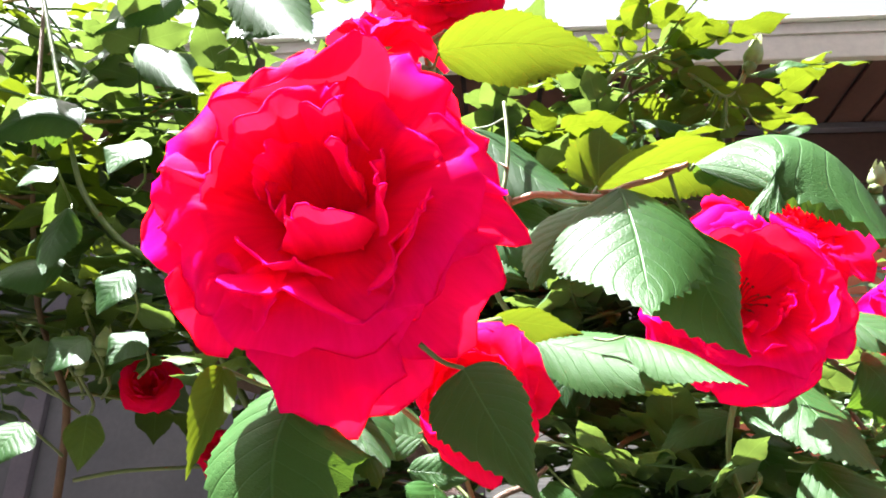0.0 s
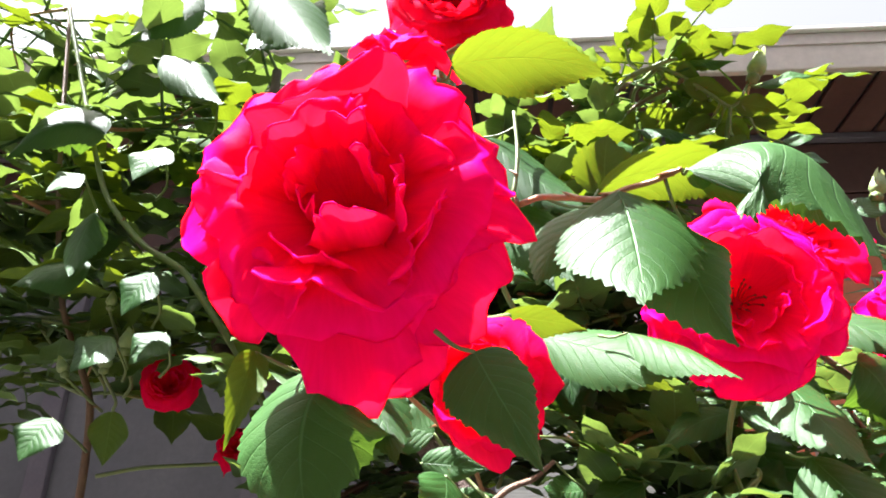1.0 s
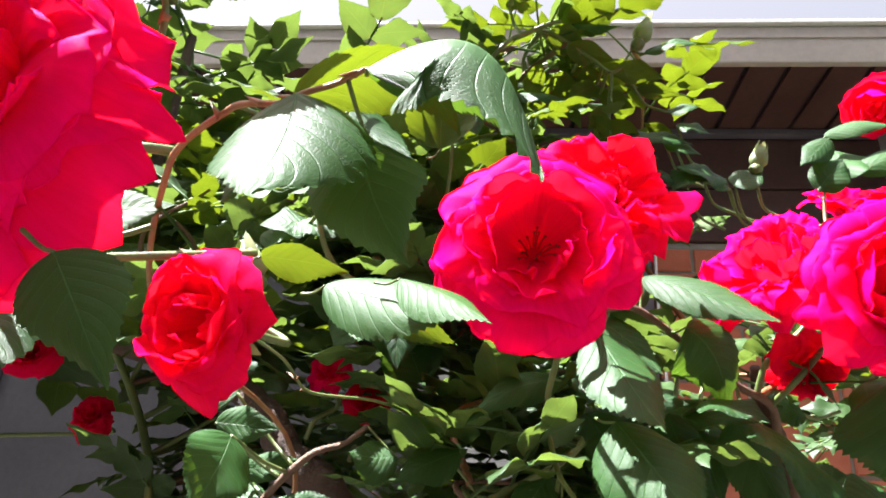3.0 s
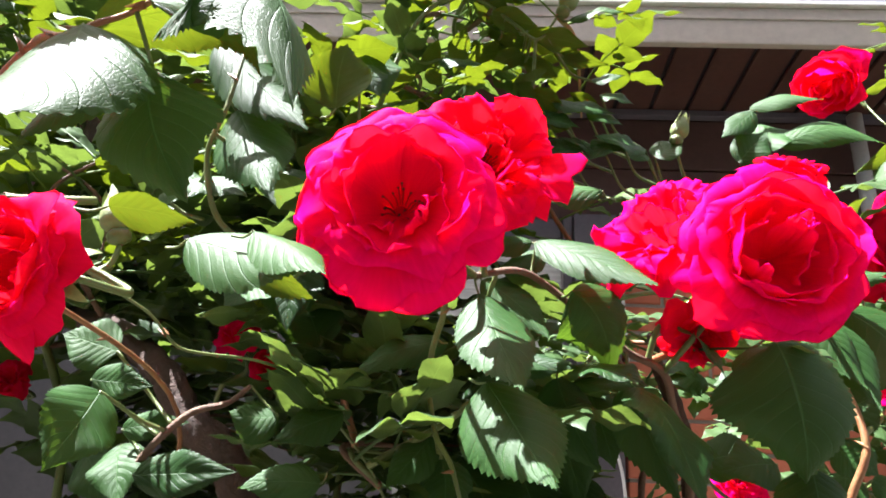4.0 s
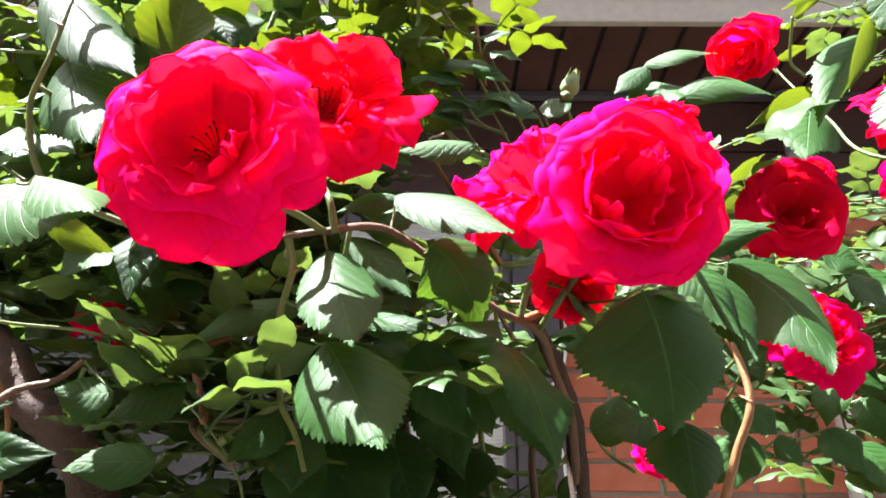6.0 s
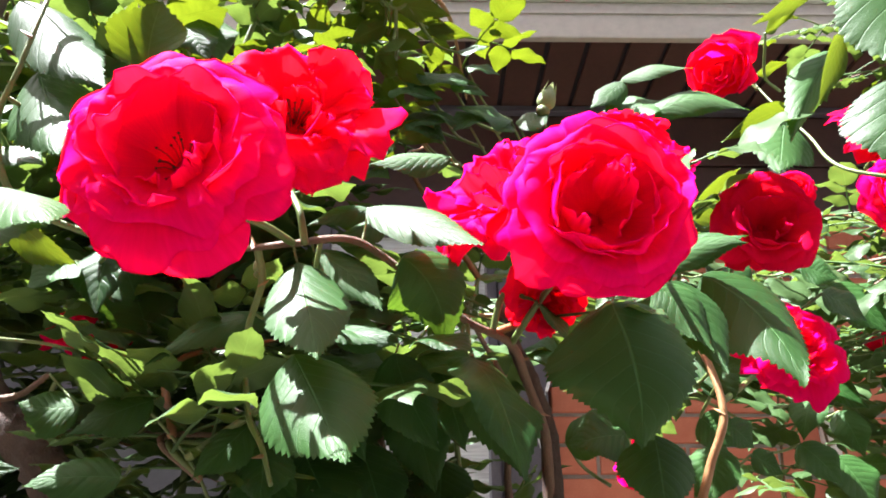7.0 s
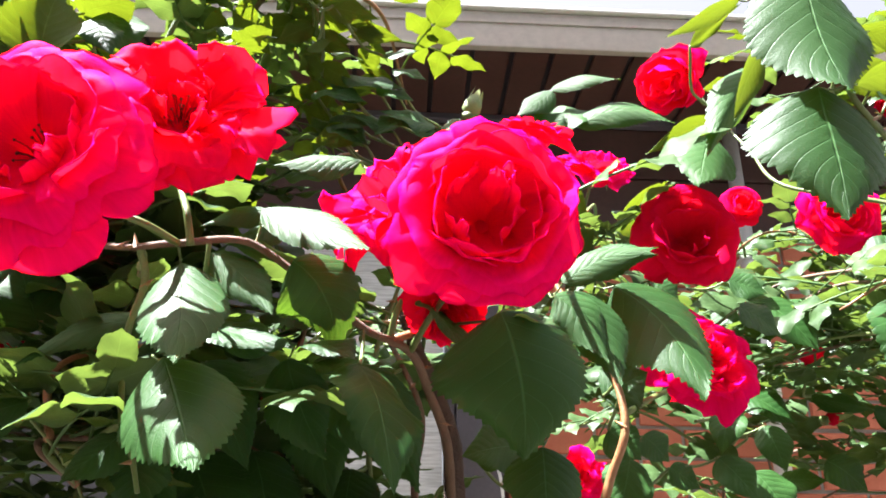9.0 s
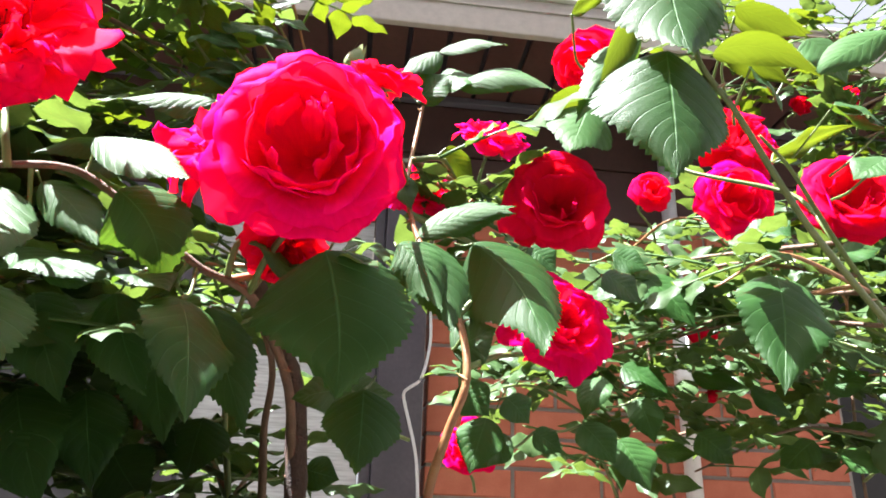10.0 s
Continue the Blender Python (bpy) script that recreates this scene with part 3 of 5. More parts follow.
# the loose inner petals of the heart: direction and half-width in degrees, r and z of the rim, belly, curl, ruffle, arch
HEARTS = {
    "full": [(228, 46, 0.66, 0.46, 1.2, 1.3, 0.2, 0.6), (300, 44, 0.52, 0.5, 1.2, 0.9, 0.2, 0.4), (8, 44, 0.6, 0.5, 1.3, 0.6, 0.2, 0.3), (150, 42, 0.62, 0.44, 1.2, 0.5, 0.2, 0.3), (60, 46, 0.46, 0.46, 1.4, 0.2, 0.2, 0.1),
             (262, 38, 0.32, 0.54, 1.5, 0.7, 0.22, 0.1), (172, 36, 0.36, 0.56, 1.4, 0.5, 0.2, 0.1), (330, 34, 0.26, 0.5, 1.6, 0.4, 0.2, 0.0), (96, 62, 0.3, 0.42, 1.6, -0.2, 0.16, 0.0), (20, 44, 0.24, 0.44, 1.6, 0.1, 0.18, 0.0), (215, 40, 0.2, 0.46, 1.6, 0.1, 0.18, 0.0)],
    "cupped": [(250, 34, 0.2, 0.6, 1.6, 0.2, 0.18, 0.0), (214, 32, 0.26, 0.58, 1.5, -0.2, 0.18, 0.0), (52, 36, 0.36, 0.46, 1.4, 0.0, 0.14, 0.0), (150, 40, 0.3, 0.5, 1.4, 0.3, 0.16, 0.0), (320, 40, 0.34, 0.5, 1.4, 0.2, 0.16, 0.0)],
    "open": [(118, 36, 0.34, 0.3, 1.4, -0.2, 0.18, 0.0), (170, 30, 0.3, 0.34, 1.3, 0.0, 0.18, 0.0), (66, 32, 0.36, 0.24, 1.2, 0.2, 0.18, 0.0)],
}
PETAL_CACHE = {}


def rose_petals(shape, material, seed, n):
    key = (shape, material.name, seed, n)
    if key not in PETAL_CACHE:
        rng = random.Random(seed)
        found, turn = [], rng.uniform(0, 6.28)
        for ring, (count, half, r, z, belly, curl, ruffle, arch) in enumerate(SHAPES[shape]):
            turn += 2.4
            jag = ring < 2 and shape in ("full", "blown")
            for k in range(count):
                a = turn + 2 * math.pi * (k + rng.uniform(-0.17, 0.17)) / count
                found.append(petal_mesh(material, a, radians(half * rng.uniform(0.88, 1.12)), r * rng.uniform(0.92, 1.07), z + rng.uniform(-0.07, 0.07),
                                        belly * rng.uniform(0.95, 1.05), -0.3, curl * rng.uniform(0.2, 1.5), ruffle * rng.uniform(0.7, 1.35), rng.random(), n, min(1.0, max(0.0, arch + rng.uniform(-0.12, 0.12))), jag=jag))
        for phi, half, r, z, belly, curl, ruffle, arch in HEARTS.get(shape, ()):
            found.append(petal_mesh(material, radians(phi + rng.uniform(-9, 9)), radians(half), r, z + rng.uniform(-0.03, 0.03), belly, -0.3, curl, ruffle, rng.random(), n, arch))
        PETAL_CACHE[key] = found
    return PETAL_CACHE[key]


def rose(center, facing, radius, root, label, shape="open", material=RED, seed=1, n=12, spin=0.0, squash=1.0, stamens=False, sepals=True, stem=STEM_GREEN):
    """A rose: its petals, hip, sepals and the stalk that joins its branch at root."""
    c, f = Vector(center), Vector(facing).normalized()
    ob = empty_thing("rose", c, label, "rose", "red roses on the bush")
    turn = look((0, 0, 0), f).to_3x3().to_4x4() @ pose(0, 0, 0, 180) @ pose(0, 0, 0, 0, 0, spin)
    m = turn @ Matrix.Diagonal((radius, radius, radius * squash, 1))
    for me in rose_petals(shape, material, seed, n):
        share("petal", me, ob, m)
    rng = random.Random(seed + 99)
    h = radius * squash
    bm = bmesh.new()
    lathe(bm, [(0.1 * radius, -0.34 * h), (0.2 * radius, -0.29 * h), (0.22 * radius, -0.25 * h)], 12, turn)
    part("heart", bm, material, ob)
    if stamens:
        for k in range(18):
            a, q = rng.uniform(0, 6.28), radius * 0.17 * math.sqrt(rng.random())
            foot = turn @ Vector((q * 0.6 * math.cos(a), q * 0.6 * math.sin(a), -0.22 * h))
            head = turn @ Vector((q * 1.4 * math.cos(a), q * 1.4 * math.sin(a), h * rng.uniform(-0.08, 0.06)))
            bm = bmesh.new()
            tube(bm, [foot, (foot + head) / 2 + Vector((0, 0, 0.001)), head], 0.00018, 0.00022, 4)
            bmesh.ops.create_icosphere(bm, subdivisions=1, radius=0.0007, matrix=Matrix.Translation(head))
            part("stamen", bm, STAMEN, ob)
    bm = bmesh.new()
    hr = min(0.0065, radius * 0.16)
    lathe(bm, [(hr * 0.3, -0.3 * h - 2.6 * hr), (hr * 0.9, -0.3 * h - 1.9 * hr), (hr, -0.3 * h - 1.0 * hr), (hr * 0.7, -0.33 * h)], 10, turn)
    hip = part("hip", bm, STEM_GREEN, ob)
    if sepals:
        for k in range(5):
            bm = bmesh.new()
            sm = turn @ Matrix.Translation((0, 0, -0.36 * h)) @ pose(0, 0, 0, 0, 0, 72 * k + rng.uniform(-10, 10)) @ Matrix.Translation((hr * 0.6, 0, 0))
            sepal_strip(bm, sm, min(0.026, radius * 0.6) * rng.uniform(0.8, 1.1), hr * 0.7, rng.uniform(0.2, 1.0), 1.35)
            part("sepal", bm, SEPAL, hip)
    foot = turn @ Vector((0, 0, -0.3 * h - 2.4 * hr))
    end = Vector(root) - c
    back = foot + (turn.to_3x3() @ Vector((0, 0, -1))) * min(0.03, (end - foot).length * 0.45)
    bm = bmesh.new()
    tube(bm, catmull([foot, back, foot * 0.35 + end * 0.65, end], 6), 0.0017, 0.0022, 7)
    part("stalk", bm, stem, ob)
    return ob


# ---- ground ----
bm = bmesh.new()
bmesh.ops.create_grid(bm, x_segments=60, y_segments=60, size=60.0)
for v_ in bm.verts:
    v_.co.z = 0.02 * noise.noise(v_.co * 0.7) - 0.02
ground = tagged(new("ground", mesh_of(bm, "ground", EARTH)), "bare trodden garden earth round the house", "ground", kind="structure")

# ---- plain unseen walls, added behind and beside the path to block skylight ----
SKY_BLOCKER = surface("sky_blocker", (0.2, 0.2, 0.19), (0.28, 0.27, 0.26), 1.5, 0.9, fine=25.0, bump=0.4)
for name_, x0, x1, y0, y1, z1 in (("wall_south", -5.0, 6.0, -2.7, -2.5, 4.6), ("wall_west", -5.2, -5.0, -2.7, 1.6, 3.2), ("wall_east", 6.0, 6.2, -2.7, 1.6, 3.2)):
    bm = bmesh.new()
    box(bm, x0, x1, y0, y1, 0.0, z1, 0.02)
    tagged(new(name_, mesh_of(bm, name_, SKY_BLOCKER, False)), "unseen plain grey wall added to block skylight", "wall", kind="structure")

# ---- house ----
WALL_Y = 1.85
POST_X0, POST_X1, BRICK_X0, BRICK_X1 = 0.43, 0.545, 0.56, 1.69
SOFFIT_Z, EAVE_Y = 2.65, 1.50


def setting(name, bm, material, label, category, smooth=False):
    return tagged(new(name, mesh_of(bm, name, material, smooth)), label, category, kind="structure")


# mortar core of the brick pier, with the course joints left open by the bricks before it
bm = bmesh.new()
box(bm, BRICK_X0 + 0.004, BRICK_X1 - 0.004, WALL_Y + 0.008, WALL_Y + 0.22, 0, 2.3)
wall_brick = setting("wall_brick", bm, MORTAR, "red brick house wall with pale mortar joints behind the roses", "wall")
# the wall runs on above the openings and to both sides
bm = bmesh.new()
box(bm, -4.0, 5.0, WALL_Y + 0.012, WALL_Y + 0.25, 2.30, SOFFIT_Z)
wall_header = setting("wall_header", bm, HEADER, "dark brown boarded band under the eave", "wall")
for k in range(2):
    bm = bmesh.new()
    box(bm, -4.0, 5.0, WALL_Y - 0.006, WALL_Y + 0.012, 2.303 + 0.165 * k, 2.303 + 0.165 * k + 0.16, 0.004)
    part("board", bm, HEADER, wall_header, smooth=False)
bm = bmesh.new()
box(bm, -4.0, -2.2, WALL_Y, WALL_Y + 0.22, 0, 2.3)
setting("wall_far", bm, SLATE_PANEL, "slate grey rendered house wall", "wall")
# the recess's shade is put into this wall's near-black colour
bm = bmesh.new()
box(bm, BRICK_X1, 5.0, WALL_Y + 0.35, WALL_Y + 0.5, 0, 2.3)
setting("wall_recess", bm, RECESS_SHADE, "recessed wall past the brick pier, coloured near-black for its shade", "wall")

# glazed front: dark frame, ribbed pale panes, slate panels
window = tagged(new("window_1"), "grey metal window front with ribbed frosted panes", "window", kind="structure")
window.matrix_basis = Matrix.Translation((0, WALL_Y, 0))


def window_box(name, x0, x1, y0, y1, z0, z1, material, bevel=0.004, label=""):
    bm = bmesh.new()
    box(bm, x0, x1, y0, y1, z0, z1, bevel)
    return part(name, bm, material, window, label, smooth=False)


window_box("window_frame", POST_X0, POST_X1, -0.05, 0.1, 0, 2.3, FRAME_GREY)
window_box("window_frame", POST_X0 - 0.028, POST_X0 - 0.002, -0.03, 0.06, 0, 2.3, FRAME_GREY)
for x0, x1, material in ((-0.02, 0.4, GLASS), (-0.62, -0.08, SLATE_PANEL), (-1.22, -0.68, SLATE_PANEL), (-1.82, -1.28, SLATE_PANEL), (-2.2, -1.88, SLATE_PANEL)):
    for z0, z1 in ((0.12, 0.95), (1.0, 2.24)):
        window_box("pane", x0 + 0.002, x1 - 0.002, 0.0, 0.012, z0, z1, material, 0.0)
for x0 in (-0.08, -0.68, -1.28, -1.88):
    window_box("mullion", x0, x0 + 0.06, -0.02, 0.06, 0, 2.3, FRAME_GREY)
for z0, z1 in ((0.0, 0.12), (0.95, 1.0), (2.24, 2.3)):
    for x0, x1 in ((-0.02, 0.4), (-0.62, -0.08), (-1.22, -0.68), (-1.82, -1.28)):
        window_box("rail", x0 + 0.001, x1 - 0.001, -0.012, 0.05, z0, z1, FRAME_GREY)

# eave: boarded soffit, fascia, bright roof edge
bm = bmesh.new()
box(bm, -4.0, 5.0, EAVE_Y + 0.02, WALL_Y + 0.02, SOFFIT_Z + 0.012, SOFFIT_Z + 0.03)
soffit = setting("soffit", bm, SOFFIT_GAP, "dark brown boarded soffit with black joints under the eave", "soffit")
BOARD = 0.1035
for k in range(-34, 40):
    bm = bmesh.new()
    x0 = 0.4565 + BOARD * k
    box(bm, x0, x0 + BOARD - 0.013, EAVE_Y + 0.022, WALL_Y - 0.006, SOFFIT_Z, SOFFIT_Z + 0.0115, 0.003)
    part("board", bm, SOFFIT, soffit, smooth=False)
bm = bmesh.new()
box(bm, -4.0, 5.0, WALL_Y - 0.035, WALL_Y - 0.007, SOFFIT_Z - 0.022, SOFFIT_Z - 0.002, 0.003)
setting("trim", bm, FRAME_GREY, "narrow grey metal trim where soffit meets wall", "trim")
bm = bmesh.new()
box(bm, -4.0, 5.0, EAVE_Y, EAVE_Y + 0.02, SOFFIT_Z - 0.008, SOFFIT_Z + 0.105, 0.004)
fascia = setting("fascia", bm, FASCIA, "warm grey painted fascia board along the eave", "fascia")
bm = bmesh.new()
box(bm, -4.0, 5.0, EAVE_Y - 0.004, EAVE_Y, SOFFIT_Z + 0.066, SOFFIT_Z + 0.074, 0.0015)
part("groove_strip", bm, FASCIA, fascia, smooth=False)
bm = bmesh.new()
box(bm, -4.0, 5.0, EAVE_Y - 0.012, EAVE_Y + 0.06, SOFFIT_Z + 0.107, SOFFIT_Z + 0.118, 0.003)
part("drip_edge", bm, ROOF_EDGE, fascia, "bright white metal drip edge", smooth=False)
bm = bmesh.new()
for v_ in ((-4.0, EAVE_Y + 0.04, SOFFIT_Z + 0.06), (5.0, EAVE_Y + 0.04, SOFFIT_Z + 0.06), (5.0, 6.0, SOFFIT_Z + 0.75), (-4.0, 6.0, SOFFIT_Z + 0.75)):
    bm.verts.new(v_)
bm.faces.new(list(bm.verts))
grown = bmesh.ops.extrude_face_region(bm, geom=list(bm.faces))
bmesh.ops.translate(bm, verts=[g for g in grown["geom"] if isinstance(g, bmesh.types.BMVert)], vec=(0, 0, 0.05))
setting("roof", bm, ROOF_EDGE, "low pitched pale metal roof over the eave", "roof")

# white rain pipe with brackets
pipe = empty_thing("downpipe", (1.222, WALL_Y - 0.05, 0), "white plastic rain pipe fixed to the brick wall", "pipe")
bm = bmesh.new()
lathe(bm, [(0.021, 0.0), (0.021, 1.83), (0.026, 1.83), (0.026, 1.87), (0.021, 1.872), (0.021, 2.63)], 18)
part("pipe", bm, PIPE_WHITE, pipe)
for z in (0.6, 1.5, 2.2):
    bm = bmesh.new()
    lathe(bm, [(0.0235, z), (0.0235, z + 0.02)], 18)
    box(bm, -0.012, 0.012, 0.015, 0.055, z + 0.002, z + 0.018)
    part("bracket", bm, PIPE_WHITE, pipe, smooth=False)

# white cord that hangs in a loop beside the grey post
cord = empty_thing("cord", (0.535, WALL_Y - 0.06, 0), "thin white cord hanging in a loop beside the window frame", "cord")
bm = bmesh.new()
tube(bm, catmull([(0.02, 0.0, 2.3), (0.015, -0.01, 2.05), (0.02, -0.02, 1.9), (0.0, -0.03, 1.8), (-0.04, -0.02, 1.76), (0.0, -0.01, 1.6), (0.02, 0, 1.2), (0.02, 0.0, 0.02)], 8), 0.004, 0.004, 7)
part("cord", bm, CORD, cord)

# ---- canes ----
near_cane = Branch("slender green rose cane with serrated leaves, arching over the path", [(0.000, 0.550, 0.000), (0.013, 0.400, 1.495), (-0.030, 0.270, 1.557), (0.008, 0.175, 1.590), (0.041, 0.145, 1.595), (0.053, 0.134, 1.590), (0.065, 0.128, 1.586), (0.074, 0.126, 1.589), (0.084, 0.124, 1.591), (0.093, 0.121, 1.594)], 0.0016, 0.0009, STEM_RED, thorns=5, seed=34)
Branch("old brown rose cane with flaking bark before the window", [(0.360, 0.560, 0.000), (0.345, 0.500, 1.441), (0.340, 0.480, 1.508), (0.328, 0.460, 1.540), (0.315, 0.450, 1.565), (0.307, 0.430, 1.582)], 0.0085, 0.0035, BARK, thorns=2, seed=35, rough=0.1)
crown_cane = Branch("short green rose twig beside the large bloom", [(0.000, 0.160, 1.600), (0.006, 0.152, 1.640), (0.004, 0.145, 1.662), (0.012, 0.140, 1.666)], 0.0016, 0.0012, STEM_GREEN, thorns=1, seed=68)
under_cane = Branch("drooping rose twig with large dark leaves below the bloom", [(0.031, 0.220, 1.572), (-0.012, 0.160, 1.544), (-0.027, 0.135, 1.528), (-0.030, 0.128, 1.521)], 0.0018, 0.0012, STEM_GREEN, thorns=1, seed=57)
low_cane = Branch("yellow-green rose cane with a closed bud", [(0.220, 0.500, 0.000), (0.143, 0.420, 1.453), (0.086, 0.380, 1.531), (0.065, 0.360, 1.538), (0.033, 0.330, 1.536), (0.023, 0.305, 1.548), (-0.002, 0.280, 1.562), (-0.006, 0.230, 1.569)], 0.001, 0.0008, STEM_GREEN, thorns=6, seed=47)
lower_cane = Branch("thin brown rose twig low on the bush", [(0.040, 0.500, 0.000), (-0.025, 0.410, 1.437), (-0.001, 0.380, 1.480), (0.027, 0.370, 1.507), (0.045, 0.380, 1.516), (0.058, 0.380, 1.527)], 0.0032, 0.0014, STEM_BROWN, thorns=3, seed=68)
mid_cane = Branch("upright brown rose cane carrying large dark leaves", [(0.330, 0.520, 0.000), (0.342, 0.500, 1.441), (0.337, 0.470, 1.506), (0.324, 0.450, 1.537), (0.311, 0.420, 1.555), (0.284, 0.400, 1.563), (0.223, 0.375, 1.602), (0.189, 0.350, 1.591), (0.163, 0.350, 1.588), (0.084, 0.370, 1.599)], 0.0036, 0.0015, STEM_BROWN, thorns=8, seed=23)
leaf_cane = Branch("thin green rose twig beside the open blooms", [(0.084, 0.370, 1.599), (0.036, 0.350, 1.617), (0.022, 0.340, 1.659), (0.033, 0.330, 1.690), (0.037, 0.330, 1.723), (0.035, 0.340, 1.766)], 0.0022, 0.0012, STEM_GREEN, thorns=2, seed=20)
drop_cane = Branch("thin drooping rose twig with dark leaves", [(0.170, 0.350, 1.589), (0.172, 0.360, 1.573), (0.166, 0.365, 1.549), (0.165, 0.370, 1.529), (0.171, 0.365, 1.501), (0.180, 0.360, 1.486), (0.186, 0.360, 1.468)], 0.0022, 0.0012, STEM_GREEN, thorns=2, seed=49)
tan_cane = Branch("orange-brown thorny rose cane", [(0.430, 0.550, 0.000), (0.426, 0.470, 1.443), (0.436, 0.460, 1.486), (0.446, 0.450, 1.519), (0.441, 0.460, 1.562), (0.414, 0.490, 1.629), (0.405, 0.500, 1.675), (0.412, 0.520, 1.737), (0.418, 0.520, 1.779)], 0.0034, 0.0013, STEM_RED, thorns=6, seed=32)
right_cane = Branch("thick green rose cane rising beside the brick wall", [(1.050, 0.800, 0.000), (1.061, 0.740, 1.502), (0.910, 0.660, 1.655), (0.859, 0.645, 1.726), (0.811, 0.630, 1.799), (0.775, 0.620, 1.830)], 0.0045, 0.0016, STEM_GREEN, thorns=7, seed=57)
arch_cane = Branch("stout green rose cane arching forward with two broad leaves", [(0.824, 0.560, 0.000), (0.784, 0.500, 1.434), (0.764, 0.470, 1.554), (0.748, 0.460, 1.580), (0.659, 0.400, 1.620), (0.595, 0.360, 1.675), (0.567, 0.345, 1.698), (0.569, 0.360, 1.784)], 0.0034, 0.0016, STEM_GREEN, thorns=5, seed=58)
high_cane = Branch("thin flowering rose shoot under the eave", [(0.859, 0.645, 1.726), (0.841, 0.680, 1.797), (0.745, 0.740, 1.852), (0.743, 0.800, 1.934), (0.724, 0.860, 2.044), (0.703, 0.870, 2.120)], 0.003, 0.0012, STEM_GREEN, thorns=4, seed=28)
trunk_cane = Branch("gnarled dark brown trunk of the old rose bush", [(0.100, 0.560, 0.000), (0.038, 0.470, 1.451), (0.024, 0.455, 1.491), (-0.008, 0.455, 1.516), (-0.030, 0.460, 1.546), (-0.095, 0.500, 1.589), (-0.277, 0.620, 1.671), (-0.286, 0.700, 1.884), (-0.328, 0.800, 2.159)], 0.016, 0.007, BARK, thorns=0, seed=79, rough=0.12)
upright_cane = Branch("thin brown upright rose cane", [(0.250, 0.600, 0.000), (0.240, 0.550, 1.439), (0.229, 0.540, 1.498), (0.221, 0.540, 1.554), (0.230, 0.550, 1.610)], 0.004, 0.002, STEM_BROWN, thorns=4, seed=92)
thin_cane = Branch("thin green upright rose cane", [(0.300, 0.620, 0.000), (0.292, 0.580, 1.442), (0.283, 0.570, 1.505), (0.283, 0.560, 1.581), (0.301, 0.560, 1.649)], 0.0032, 0.0016, STEM_GREEN, thorns=3, seed=47)
back_cane = Branch("slender dark upright rose cane", [(0.320, 0.580, 0.000), (0.320, 0.540, 1.442), (0.317, 0.530, 1.493), (0.320, 0.500, 1.534), (0.294, 0.500, 1.589)], 0.0036, 0.0018, STEM_BROWN, thorns=3, seed=13)
left_cane = Branch("tall green rose cane with pale thorns", [(-0.400, 0.700, 0.000), (-0.386, 0.600, 1.514), (-0.395, 0.600, 1.601), (-0.418, 0.600, 1.648), (-0.451, 0.600, 1.710), (-0.490, 0.600, 1.850), (-0.540, 0.600, 2.120)], 0.0044, 0.0024, STEM_BROWN, thorns=9, seed=39)
slant_cane = Branch("green rose cane leaning across the grey house wall", [(-0.120, 0.640, 0.000), (-0.170, 0.600, 1.500), (-0.294, 0.560, 1.723), (-0.348, 0.550, 1.760), (-0.400, 0.550, 1.820), (-0.459, 0.560, 1.952), (-0.514, 0.560, 2.096)], 0.0042, 0.0024, STEM_GREEN, thorns=8, seed=40)
bud_cane = Branch("thin twig with a green bud against the eave", [(-0.050, 0.620, 0.000), (0.100, 0.520, 1.599), (0.087, 0.500, 1.732), (0.115, 0.480, 1.845), (0.138, 0.475, 1.886), (0.174, 0.475, 1.900), (0.216, 0.475, 1.868), (0.234, 0.475, 1.855), (0.251, 0.475, 1.880)], 0.003, 0.0011, STEM_GREEN, thorns=2, seed=24)

# ---- leaves of the near canes ----
near_cane.leaf((-0.037, 0.190, 1.572), (0.002, 0.200, 1.585), 0.026, 20, 0)
lower_cane.leaf((-0.018, 0.360, 1.540), (-0.053, 0.360, 1.549), 0.034, 0, 0, hang=True)
lower_cane.leaf((-0.024, 0.350, 1.521), (0.017, 0.340, 1.517), 0.022, 20, 0, hang=True)
lower_cane.leaf((0.002, 0.370, 1.472), (0.064, 0.360, 1.476), 0.027, 10, 0, hang=True)
lower_cane.leaf((-0.015, 0.380, 1.498), (0.025, 0.380, 1.504), 0.018, 10, 1, hang=True)
lower_cane.leaf((-0.007, 0.330, 1.511), (-0.011, 0.300, 1.467), 0.042, -45, 1, hang=True)
lower_cane.leaf((-0.019, 0.390, 1.490), (-0.003, 0.370, 1.455), 0.034, 0, 1, hang=True)
mid_cane.leaf((0.285, 0.370, 1.534), (0.306, 0.330, 1.466), 0.049, -30, 1)
mid_cane.leaf((0.256, 0.380, 1.547), (0.285, 0.350, 1.531), 0.032, -10, 1)
drop_cane.leaf((0.193, 0.430, 1.546), (0.217, 0.420, 1.495), 0.043, -20, 1, hang=True)
mid_cane.leaf((0.070, 0.400, 1.612), (0.072, 0.390, 1.564), 0.044, 10, 1)
mid_cane.leaf((0.083, 0.440, 1.568), (0.061, 0.440, 1.612), 0.048, 0, 1)
upright_cane.leaf((0.193, 0.420, 1.546), (0.228, 0.400, 1.483), 0.043, 0, 1, hang=True)
upright_cane.leaf((0.184, 0.450, 1.497), (0.222, 0.420, 1.433), 0.051, 0, 1, hang=True)
upright_cane.leaf((0.218, 0.460, 1.501), (0.239, 0.440, 1.443), 0.045, -15, 1, hang=True)
back_cane.leaf((0.269, 0.460, 1.550), (0.284, 0.450, 1.496), 0.042, 10, 2, hang=True)
